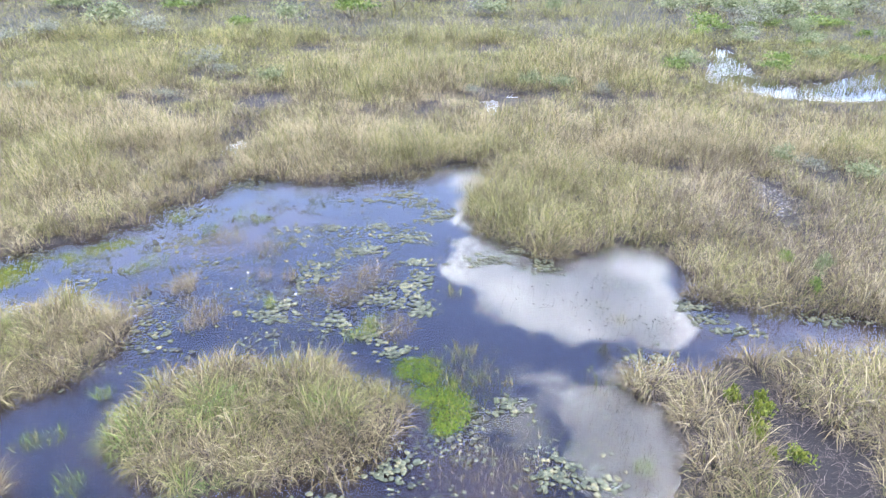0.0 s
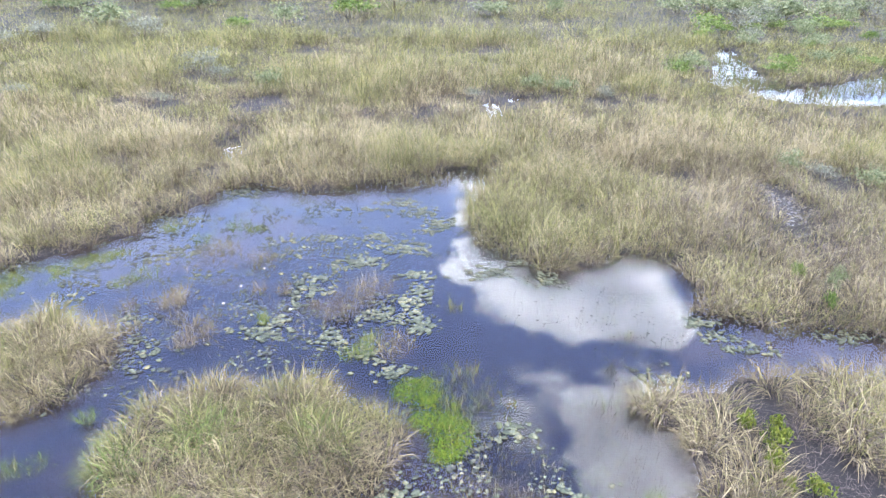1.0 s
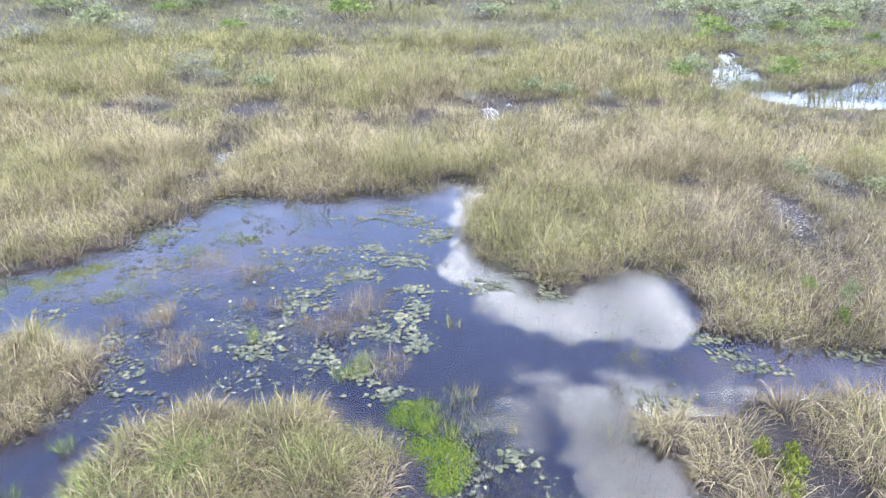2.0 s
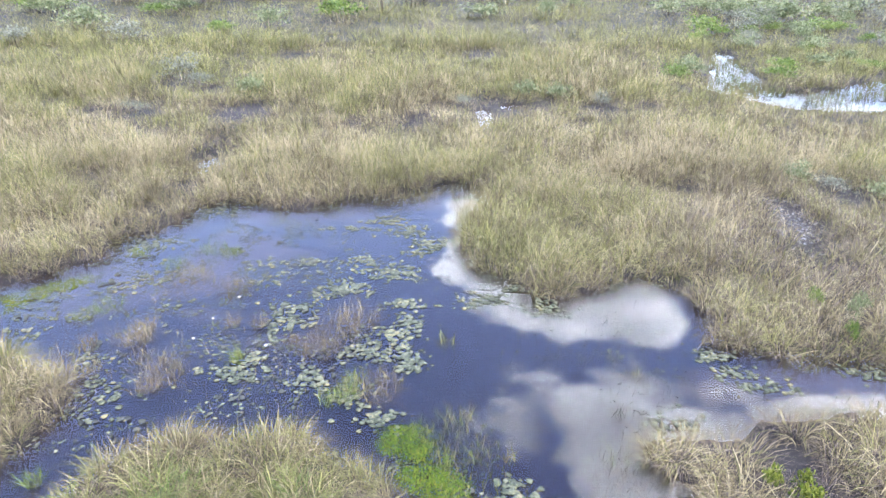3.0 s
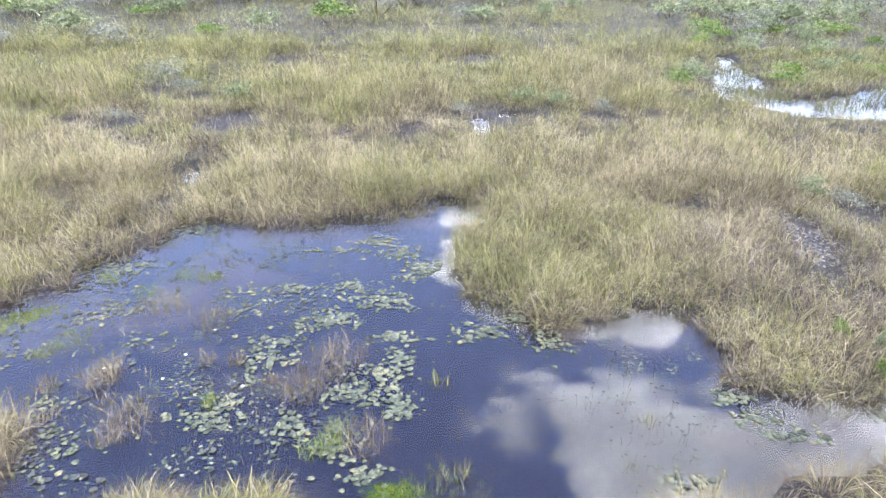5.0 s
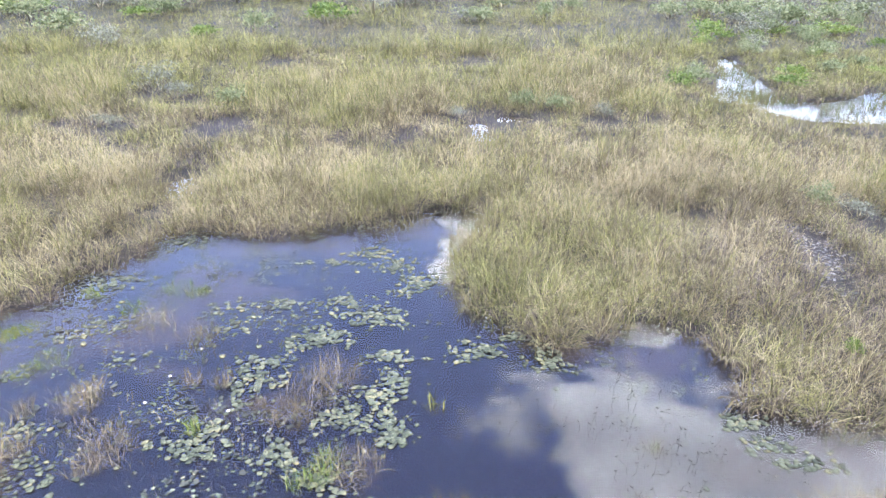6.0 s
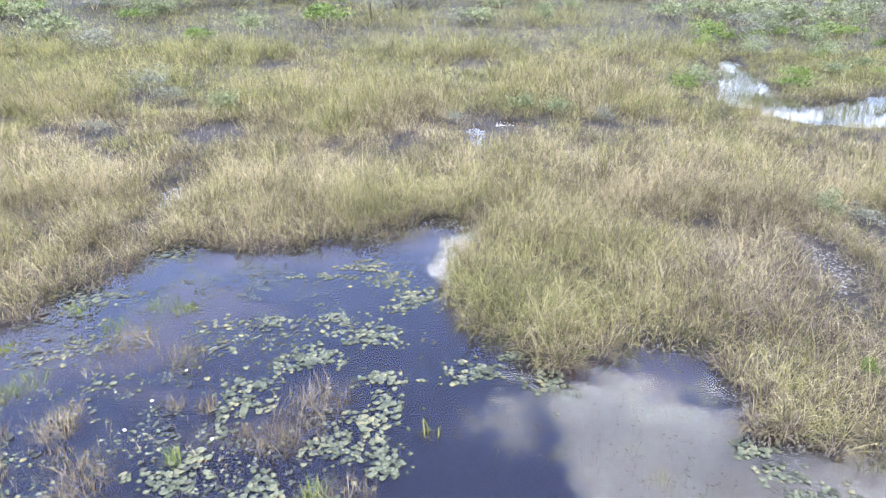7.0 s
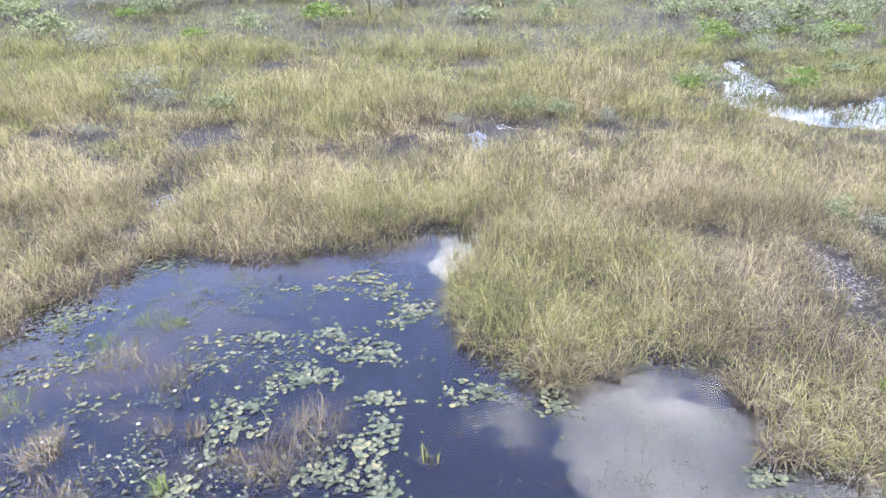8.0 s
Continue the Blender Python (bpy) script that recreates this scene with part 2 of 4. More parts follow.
# shallows of silt: x, y, half sizes
SHOALS = [(-9.0, 26.3, 4.2, 2.2), (-12.5, 24.0, 3.0, 1.5), (-5.5, 20.2, 1.8, 0.9), (6.6, 23.2, 2.0, 1.9), (-6.0, 29.9, 3.4, 1.4), (-1.0, 31.5, 2.6, 1.2), (12.5, 18.6, 4.0, 1.0), (-9.5, 24.2, 2.6, 1.8), (0.6, 12.2, 2.2, 1.6), (-13.5, 22.5, 2.5, 1.2), (8.0, 18.6, 1.3, 0.9), (-13.4, 44.6, 2.5, 3.0), (-8.5, 22.0, 2.0, 1.2)]


@functools.lru_cache(None)
def noise_grid(seed):
    return np.random.default_rng(seed).uniform(-1, 1, (256, 256))


def value_noise(x, y, scale, seed, octaves=3):
    """Smooth noise on the plan, about -1 to 1."""
    out, amp = np.zeros_like(x), 1.0
    for o in range(octaves):
        grid = noise_grid(seed + o)
        u, v = x / scale * 2 ** o + 71.3, y / scale * 2 ** o + 33.7
        i, j = np.floor(u).astype(int), np.floor(v).astype(int)
        fu, fv = u - i, v - j
        fu, fv = fu * fu * (3 - 2 * fu), fv * fv * (3 - 2 * fv)
        i0, j0, i1, j1 = i % 256, j % 256, (i + 1) % 256, (j + 1) % 256
        out += amp * ((grid[i0, j0] * (1 - fu) + grid[i1, j0] * fu) * (1 - fv) + (grid[i0, j1] * (1 - fu) + grid[i1, j1] * fu) * fv)
        amp *= 0.5
    return out


def inside_pond(x, y):
    """Signed distance to the pond's shore, positive over water."""
    best, odd = np.full(x.shape, 1e9), np.zeros(x.shape, bool)
    for (ax, ay), (bx, by) in zip(POND, np.roll(POND, -1, 0)):
        ex, ey = bx - ax, by - ay
        k = np.clip(((x - ax) * ex + (y - ay) * ey) / (ex * ex + ey * ey), 0, 1)
        best = np.minimum(best, np.hypot(x - ax - k * ex, y - ay - k * ey))
        if ey:
            odd ^= ((ay > y) != (by > y)) & (x < (y - ay) / ey * ex + ax)
    return np.where(odd, best, -best)


def island_depth(name, x, y):
    """Positive on an island."""
    cx, cy, a, b, turn = ISLANDS[name]
    c, s = math.cos(radians(turn)), math.sin(radians(turn))
    u, v = (x - cx) * c + (y - cy) * s, -(x - cx) * s + (y - cy) * c
    return (1 - np.sqrt((u / a) ** 2 + (v / b) ** 2)) * min(a, b) + 0.28 * value_noise(x, y, 1.2, 8, 2)


def water_depth(x, y, islands=True):
    """Metres to the nearest shore: positive over water, negative on land."""
    x, y = np.asarray(x, float), np.asarray(y, float)
    d = inside_pond(x, y)
    for chain in POOLS:
        for (ax, ay, ar), (bx, by, br) in zip(chain, chain[1:]):
            ex, ey = bx - ax, by - ay
            k = np.clip(((x - ax) * ex + (y - ay) * ey) / (ex * ex + ey * ey), 0, 1)
            d = np.maximum(d, ar + (br - ar) * k - np.hypot(x - ax - k * ex, y - ay - k * ey))
    if islands:
        for name in ISLANDS:
            d = np.minimum(d, -island_depth(name, x, y))
    return d + 0.22 * value_noise(x, y, 1.3, 5)


def bareness(x, y):
    out = np.zeros_like(x)
    for bx, by, r in BARE:
        out = np.maximum(out, 1 - np.hypot(x - bx, (y - by) * 0.8) / r)
    return np.clip(out * 1.6 + 0.25 * value_noise(x, y, 1.1, 40), 0, 1)


def land_height(x, y):
    d = water_depth(x, y)
    deep = -0.10 - 0.55 * np.clip(d / 2.5, 0, 1)
    shoal = np.zeros_like(d)
    for sx, sy, a, b in SHOALS:
        shoal = np.maximum(shoal, np.clip(1.7 - 1.5 * np.hypot((x - sx) / a, (y - sy) / b) + 0.75 * value_noise(x, y, 1.7, 15), 0, 1))
    deep = deep * (1 - shoal) - 0.05 * shoal
    z = np.where(d > 0, deep, 0.05 + 0.10 * np.clip(-d / 1.5, 0, 1))
    return z + np.where(d > 0, 0.012, 0.03) * value_noise(x, y, 0.7, 11)


# ---- meshes ----
def mesh_from(name, verts, quads, tris, materials, quad_slot=None, tri_slot=None):
    me = bpy.data.meshes.new(name)
    nq, nt = len(quads), len(tris)
    me.vertices.add(len(verts))
    me.vertices.foreach_set("co", np.ascontiguousarray(verts, np.float32).ravel())
    me.loops.add(nq * 4 + nt * 3)
    me.loops.foreach_set("vertex_index", np.concatenate([np.asarray(quads, np.int32).ravel(), np.asarray(tris, np.int32).ravel()]).astype(np.int32))
    me.polygons.add(nq + nt)
    me.polygons.foreach_set("loop_start", np.concatenate([np.arange(nq) * 4, nq * 4 + np.arange(nt) * 3]).astype(np.int32))
    for m in materials:
        me.materials.append(m)
    if quad_slot is not None:
        me.polygons.foreach_set("material_index", np.concatenate([quad_slot, tri_slot]).astype(np.int32))
    me.update(calc_edges=True)
    return me


def blades(base, az, length, lean, droop, width, segments, slot, name, materials, twist=0.6, rng=None):
    """Ribbon blades that rise from base, lean along az and bend over towards the tip."""
    n, k = len(base), segments
    rng = rng or np.random.default_rng(3)
    s = np.linspace(0, 1, k + 1) ** 0.85
    ang = lean[:, None] + droop[:, None] * s[None, :] ** 1.7
    step = length[:, None] * np.diff(s)[None, :]
    mid = (ang[:, 1:] + ang[:, :-1]) / 2
    out = np.concatenate([np.zeros((n, 1)), np.cumsum(np.sin(mid) * step, 1)], 1)
    up = np.concatenate([np.zeros((n, 1)), np.cumsum(np.cos(mid) * step, 1)], 1)
    cx, cy = np.cos(az)[:, None], np.sin(az)[:, None]
    centre = np.stack([base[:, :1] + out * cx, base[:, 1:2] + out * cy, base[:, 2:3] + up], 2)
    side_az = az + np.pi / 2 + rng.uniform(-twist, twist, n)
    side = np.stack([np.cos(side_az), np.sin(side_az), np.zeros(n)], 1)[:, None, :]
    wide = (width[:, None] * np.where(s < 0.15, 0.75, 1.0 - 0.75 * np.clip((s - 0.25) / 0.75, 0, 1) ** 1.3)[None, :])[:, :, None] / 2
    left, right = centre[:, :-1] - side * wide[:, :-1], centre[:, :-1] + side * wide[:, :-1]
    verts = np.concatenate([np.stack([left, right], 2).reshape(n, 2 * k, 3), centre[:, -1:]], 1)
    per = 2 * k + 1
    first = (np.arange(n) * per)[:, None]
    quads = np.concatenate([np.stack([first + 2 * i, first + 2 * i + 1, first + 2 * i + 3, first + 2 * i + 2], 2) for i in range(k - 1)], 1).reshape(-1, 4) if k > 1 else np.zeros((0, 4), int)
    tris = np.concatenate([first + 2 * k - 2, first + 2 * k - 1, first + 2 * k], 1)
    return mesh_from(name, verts.reshape(-1, 3), quads, tris, materials, np.repeat(slot, k - 1), slot)


def thing(name, data=None, label="", category="", group="", kind=""):
    return tagged(new(name, data), label, category, group, kind)


def part(name, data, parent, label=""):
    ob = new(name, data)
    ob.parent = parent
    return tagged(ob, label) if label else ob


# ---- ground and water ----
def sheet_axis(near0, near1, step, far):
    grow = [near1]
    while grow[-1] < far:
        grow.append(grow[-1] + max(step, (grow[-1] - near1) * 0.35 + step))
    fall = [near0]
    while fall[-1] > -far:
        fall.append(fall[-1] - max(step, (near0 - fall[-1]) * 0.35 + step))
    return np.array(fall[:0:-1] + list(np.arange(near0, near1, step)) + grow)


def grid_mesh(name, xs, ys, z, materials):
    nx, ny = len(xs), len(ys)
    i = (np.arange(ny - 1)[:, None] * nx + np.arange(nx - 1)[None, :]).ravel()
    gx, gy = np.meshgrid(xs, ys)
    me = mesh_from(name, np.stack([gx.ravel(), gy.ravel(), z(gx.ravel(), gy.ravel())], 1), np.stack([i, i + 1, i + 1 + nx, i + nx], 1), np.zeros((0, 3), int), materials)
    me.polygons.foreach_set("use_smooth", np.ones(len(me.polygons), bool))
    return me


ground = thing("ground", grid_mesh("ground", sheet_axis(-26, 46, 0.38, 2500), sheet_axis(4, 68, 0.38, 2500), land_height, [M_PEAT]),
               "dark wet peat ground of the marsh, flooded in places", "ground", kind="structure")
water = thing("water", grid_mesh("water", np.linspace(-160, 160, 9), np.linspace(-40, 200, 9), lambda x, y: 0 * x, [M_WATER]),
              "still dark marsh water mirroring blue sky and clouds", "water", kind="structure")
water.visible_shadow = False


# ---- sawgrass ----
def mounds(x, y, cell, seed):
    """Rounded hummocks, 0 between them and 1 on top."""
    out = np.zeros_like(x)
    table = np.random.default_rng(seed).random((64, 64, 3))
    i, j = np.floor(x / cell).astype(int), np.floor(y / cell).astype(int)
    for di in (-1, 0, 1):
        for dj in (-1, 0, 1):
            q = table[(i + di) % 64, (j + dj) % 64]
            cx, cy, r = (i + di + q[:, 0]) * cell, (j + dj + q[:, 1]) * cell, cell * (0.5 + 0.45 * q[:, 2])
            out = np.maximum(out, np.sqrt(np.clip(1 - ((x - cx) ** 2 + (y - cy) ** 2) / r ** 2, 0, 1)) * (0.6 + 0.4 * q[:, 2]))
    return out


def greenness(x, y):
    g = 0.40 - 0.18 * (mounds(x, y, 8.5, 39) - 0.5) + 0.34 * value_noise(x, y, 5.0, 21) + 0.14 * value_noise(x, y, 17.0, 25, 2)
    g += 0.55 * np.clip((y - 40) / 30, 0, 1)
    g += 0.55 * np.clip(1.3 - np.hypot((x - 34) / 14, (y - 68) / 11), 0, 1)
    g += 0.22 * np.clip(1.3 - np.hypot((x - 5) / 6, (y - 29) / 5), 0, 1)
    g -= 0.15 * np.clip(1.3 - np.hypot((x + 16) / 7, (y - 27) / 5), 0, 1)
    return np.clip(g, 0.06, 0.95)


# swells of taller grass: x, y, half sizes, extra height
SWELLS = [(-4.2, 35.6, 7.6, 4.4, 0.75), (-18.5, 34.5, 6.0, 5.6, 0.75), (-6.5, 52.5, 8.6, 7.6, 1.15), (9.3, 56.5, 6.6, 7.6, 1.1), (-26.5, 54.0, 8.0, 7.0, 1.1), (5.8, 28.2, 5.4, 4.8, 0.45),
          (12.5, 38.0, 6.6, 5.2, 0.6), (24.5, 38.5, 7.0, 5.5, 0.5), (-29.0, 40.5, 6.5, 6.0, 0.8), (3.0, 40.2, 4.5, 3.4, 0.5), (0.0, 71.0, 9.5, 7.0, 1.2), (-20.0, 69.5, 8.5, 6.5, 1.2), (18.5, 72.0, 8.5, 6.5, 1.1), (-38.0, 72.0, 9.0, 7.0, 1.2),
          (-8.0, 86.0, 9.0, 6.0, 1.2), (12.0, 87.0, 9.0, 6.0, 1.2), (14.5, 51.2, 3.4, 3.4, 0.6), (11.0, 24.6, 3.2, 4.0, 0.35)]


def swell(x, y):
    """Extra height of the large swells in the marsh."""
    out = np.zeros_like(x)
    u, v = x + 0.7 * value_noise(x, y, 3.0, 61, 2), y + 0.7 * value_noise(x, y, 3.0, 64, 2)
    for cx, cy, a, b, h in SWELLS:
        out = np.maximum(out, h * np.sqrt(np.clip(1 - ((u - cx) / a) ** 2 - ((v - cy) / b) ** 2, 0, 1)))
    return out


def tall(x, y):
    x, y = np.asarray(x, float), np.asarray(y, float)
    low = 1 - 0.4 * np.clip(1.4 - np.hypot((x - 29) / 13, (y - 43.5) / 5), 0, 1)
    return low * np.clip(0.58 + 0.42 * mounds(x, y, 2.6, 38) + 0.36 * mounds(x, y, 6.0, 39) + swell(x, y) + 0.16 * value_noise(x, y, 2.0, 31, 2) + 0.12 * value_noise(x, y, 9, 35, 2), 0.42, 2.3)


def clump_field(x0, x1, y0, y1, spacing, keep, seed):
    rng = np.random.default_rng(seed)
    gx, gy = np.meshgrid(np.arange(x0, x1, spacing), np.arange(y0, y1, spacing))
    x = gx.ravel() + rng.uniform(-0.55, 0.55, gx.size) * spacing
    y = gy.ravel() + rng.uniform(-0.55, 0.55, gx.size) * spacing
    ok = keep(x, y)
    return x[ok], y[ok], rng


def grow(name, x, y, rng, count, segments, width, spread, high=1.0, green=None, dead=0.20):
    """Clumps of sawgrass at x, y as one mesh; returns None where there is none."""
    if not len(x):
        return None
    bare = bareness(x, y)
    h = tall(x, y) * (1 - 0.72 * bare) * rng.uniform(0.72, 1.25, len(x)) * high
    g = greenness(x, y) if green is None else np.full(len(x), green)
    g = np.clip(g + rng.normal(0, 0.20, len(x)), 0.02, 0.97)
    z = np.maximum(land_height(x, y), -0.25)
    lots = np.maximum(3, (count * rng.uniform(0.6, 1.35, len(x)) * (1 - 0.68 * bare))).astype(int)
    i = np.repeat(np.arange(len(x)), lots)
    n = len(i)
    r = spread * np.sqrt(rng.random(n))
    q = rng.uniform(0, 2 * np.pi, n)
    az = q + rng.normal(0, 0.55, n)
    base = np.stack([x[i] + r * np.cos(q), y[i] + r * np.sin(q), z[i] - 0.04], 1)
    length = h[i] * rng.uniform(0.55, 1.25, n)
    lean = np.abs(rng.normal(0.12, 0.26, n)) + 0.32 * r / spread * rng.random(n)
    droop = np.abs(rng.normal(2.05, 0.85, n))
    pick = rng.random(n)
    shore = np.clip(1 + water_depth(x, y) / 0.9, 0, 1)
    # more dead blades between the swells, which also puts shade into the colour there
    hollow = np.clip((1.0 - tall(x, y)) / 0.45, 0, 1)
    dead_and_shade = dead + 0.5 * bare[i] + 0.34 * shore[i] + 0.28 * hollow[i]
    slot = np.where(pick < dead_and_shade, 2, np.where(rng.random(n) < g[i], 1, 0))
    droop = np.where(slot == 2, droop + 0.9, droop)
    # short dead blades fill the base and double as the grass's own shade
    length = np.where(slot == 2, length * 0.62, length)
    drab = np.clip(1.2 - np.hypot((x - 15.5) / 7, (y - 27) / 8), 0, 1)[i]
    slot = np.where(rng.random(n) < 0.38 * drab, 2, slot)
    return blades(base, az, length, lean, droop, width * rng.uniform(0.7, 1.3, n), segments, slot, name, [M_STRAW, M_GREEN, M_DEAD], rng=rng)


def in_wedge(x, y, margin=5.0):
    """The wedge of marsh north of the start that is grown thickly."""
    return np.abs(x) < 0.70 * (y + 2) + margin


def on_land(x, y, edge=-0.06):
    return water_depth(x, y) < -edge


def off_islands(x, y):
    keep = np.ones_like(x, bool)
    for name in ISLANDS:
        keep &= island_depth(name, x, y) < -0.3
    return keep


def east_bank(x, y):
    return (x > 4.5) & (x < 15.5) & (y > 7.5) & (y < 18.4)


MARSH = "sawgrass marsh of yellow-green and straw blades growing from wet peat"
for name, (x0, x1, y0, y1), spacing, count, segments, width, spread in [
        ("sawgrass", (0, 26, 8, 37), 0.50, 72, 3, 0.0130, 0.29),
        ("sawgrass", (-34, 0, 20, 37), 0.52, 74, 3, 0.0132, 0.30),
        ("sawgrass", (-45, 48, 37, 54), 0.60, 50, 2, 0.0205, 0.38),
        ("sawgrass", (-50, 52, 54, 69), 0.78, 46, 2, 0.027, 0.50),
        ("sawgrass", (-80, 82, 69, 118), 0.95, 46, 1, 0.046, 0.66)]:
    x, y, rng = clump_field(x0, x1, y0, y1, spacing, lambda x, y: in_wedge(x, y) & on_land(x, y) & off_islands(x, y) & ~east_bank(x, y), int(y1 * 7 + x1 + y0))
    thing(name, grow(name, x, y, rng, count, segments, width, spread), MARSH, "sawgrass", kind="stuff")
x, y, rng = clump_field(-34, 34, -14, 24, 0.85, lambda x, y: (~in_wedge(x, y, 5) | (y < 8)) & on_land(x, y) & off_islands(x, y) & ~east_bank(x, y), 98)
thing("sawgrass", grow("sawgrass", x, y, rng, 44, 2, 0.022, 0.40), MARSH, "sawgrass", kind="stuff")
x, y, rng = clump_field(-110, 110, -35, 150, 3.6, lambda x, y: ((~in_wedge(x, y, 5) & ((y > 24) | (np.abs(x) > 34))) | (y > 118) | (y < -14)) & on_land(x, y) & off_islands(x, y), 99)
thing("sawgrass", grow("sawgrass", x, y, rng, 44, 1, 0.14, 1.9), MARSH, "sawgrass", kind="stuff")


def tussock_mesh(seed, green, dead, height, count=104, width=0.0120, foot=0.27, fresh=None):
    """One sawgrass tussock at the origin, a fountain of blades that arch over at their tips."""
    rng = np.random.default_rng(seed)
    az = rng.uniform(0, 2 * np.pi, count)
    r = foot * np.sqrt(rng.random(count))
    base = np.stack([r * np.cos(az), r * np.sin(az), np.full(count, -0.06)], 1)
    # dead blades stay short, and their dark colour also deepens shade at the foot
    slot = np.where(rng.random(count) < dead, 2, np.where(rng.random(count) < green, 1, 0))
    length = height * rng.uniform(0.6, 1.3, count) * np.where(slot == 2, 0.7, 1.0)
    az = az + rng.normal(0, 0.7, count)
    lean = np.abs(rng.normal(0.3, 0.3, count)) + 0.6 * r
    droop = np.abs(rng.normal(2.1, 0.9, count)) + np.where(slot == 2, 0.8, 0.0)
    return blades(base, az, length, lean, droop, width * np.exp(rng.normal(0, 0.38, count)), 3, slot, "sawgrass_tussock", [M_STRAW, fresh or M_GREEN, M_DEAD], rng=rng)


DRY = [tussock_mesh(400 + k, 0.12, 0.24, 1.02) for k in range(6)]
MIXED = [tussock_mesh(420 + k, 0.42, 0.18, 1.04) for k in range(6)]
FRESH = [tussock_mesh(440 + k, 0.75, 0.10, 0.98) for k in range(5)]
BRIGHT = [tussock_mesh(450 + k, 0.62, 0.08, 0.95, fresh=M_LUSH) for k in range(4)]
GREY = [tussock_mesh(460 + k, 0.08, 0.75, 0.95) for k in range(4)]
BIG = [tussock_mesh(480 + k, 0.05 + 0.10 * k, 0.46, 0.98, 190, 0.0120, 0.33) for k in range(6)]


def stand(ob, x, y, z, turn, size):
    ob.matrix_basis = Matrix.LocRotScale((x, y, z), Euler((0, 0, turn)), (size, size, size * 1.0))
    return ob


def island(name, label, green, seed):
    """An island in the pond: its tussocks are parts of it."""
    cx, cy, a, b, turn = ISLANDS[name]
    root = thing("sawgrass_island", None, label, "grass island", "grass islands in the pond")
    root.location = (cx, cy, 0)
    x, y, rng = clump_field(cx - a - 1, cx + a + 1, cy - b - 1, cy + b + 1, 0.36, lambda x, y: (water_depth(x, y) < 0.02) & (island_depth(name, x, y) > -0.4), seed)
    fresh = value_noise(x, y, 1.5, seed, 2)
    z = land_height(x, y)
    rim = water_depth(x, y) > -0.35
    crown = 0.78 + 0.30 * value_noise(x, y, 0.8, seed + 7, 2)
    wither = value_noise(x, y, 1.0, seed + 3, 2)
    if name == "front":
        fresh = fresh + 0.55 * np.clip(1.3 - np.hypot((x + 8.6) / 1.1, (y - 12.6) / 1.6), 0, 1) + 0.45 * np.clip(1.2 - np.hypot((x + 6.4) / 1.5, (y - 14.0) / 0.8), 0, 1) - 0.3 * (x > -4.5)
    for k in range(len(x)):
        u = rng.random()
        kinds = (GREY if u < (0.3 if rim[k] else 0.55 if wither[k] > 0.3 else 0.12) else BRIGHT if fresh[k] > 0.66 - green and u < 0.6 else FRESH if fresh[k] > 0.34 - green
                 else MIXED if u < 0.45 else DRY)
        ob = tagged(part("tussock", kinds[rng.integers(len(kinds))], root), kind="stuff")
        stand(ob, x[k] - cx, y[k] - cy, z[k], rng.uniform(0, 6.28), float(np.clip(crown[k], 0.4, 1.2)) * rng.uniform(0.8, 1.15))


island("front", "broad island of straw-coloured sawgrass with green shoots in dark water", 0.46, 301)
island("left", "rounded island of dry straw sawgrass standing in dark water", 0.3, 302)
island("corner", "small island of green sawgrass in dark water", 0.75, 303)

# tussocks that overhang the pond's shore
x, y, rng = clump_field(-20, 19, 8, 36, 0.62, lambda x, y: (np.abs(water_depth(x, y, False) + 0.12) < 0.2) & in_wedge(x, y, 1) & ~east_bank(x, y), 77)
z = land_height(x, y)
for k in range(len(x)):
    g = greenness(x[k:k + 1], y[k:k + 1])[0]
    u = rng.random()
    kinds, words = ((GREY, "withered grey-brown sawgrass tussock at the water's edge") if u < 0.25 else (FRESH, "green sawgrass tussock arching over the water's edge") if u < 0.25 + 0.5 * g
                    else (MIXED, "yellow-green sawgrass tussock arching over the water's edge") if u < 0.8 else (DRY, "straw-coloured sawgrass tussock at the water's edge"))
    ob = thing("sawgrass_tussock", kinds[rng.integers(len(kinds))], words, "tussock", "sawgrass tussocks along the shore")
    stand(ob, x[k], y[k], max(z[k], -0.08), rng.uniform(0, 6.28), rng.uniform(0.75, 1.15))


# the east bank: crowded tussocks on four swells with black mud between them
BANK = [(6.6, 16.0, 1.7, 1.1, 0.85), (6.9, 13.2, 1.2, 2.1, 0.95), (9.35, 16.5, 0.8, 0.8, 0.85), (11.9, 15.2, 2.7, 2.3, 1.15), (11.0, 12.2, 1.5, 1.2, 0.9), (7.2, 10.4, 1.6, 1.3, 0.9), (13.9, 13.2, 1.6, 2.0, 0.9), (14.4, 16.2, 1.4, 1.5, 0.9)]
x, y, rng = clump_field(4.6, 15.4, 7.6, 18.4, 0.55, lambda x, y: east_bank(x, y) & (water_depth(x, y) < -0.05) & (bareness(x, y) < 0.30), 78)
z = land_height(x, y)
rise = np.zeros_like(x)
for cx, cy, a, b, h in BANK:
    rise = np.maximum(rise, h * np.sqrt(np.clip(1.25 - ((x - cx) / a) ** 2 - ((y - cy) / b) ** 2, 0, 1.25)))
bank_tops = []
for k, (cx, cy, a, b, h) in enumerate(BANK):
    root = thing("sawgrass_mound", None, "tall mound of yellow-green and straw sawgrass on mud" if h > 1 else "mound of dry straw sawgrass tussocks above black mud", "grass mound", "mounds of the east bank")
    root.location = (cx, cy, 0)
    bank_tops.append(root)
nearest = np.argmin([((x - cx) / a) ** 2 + ((y - cy) / b) ** 2 for cx, cy, a, b, h in BANK], 0)
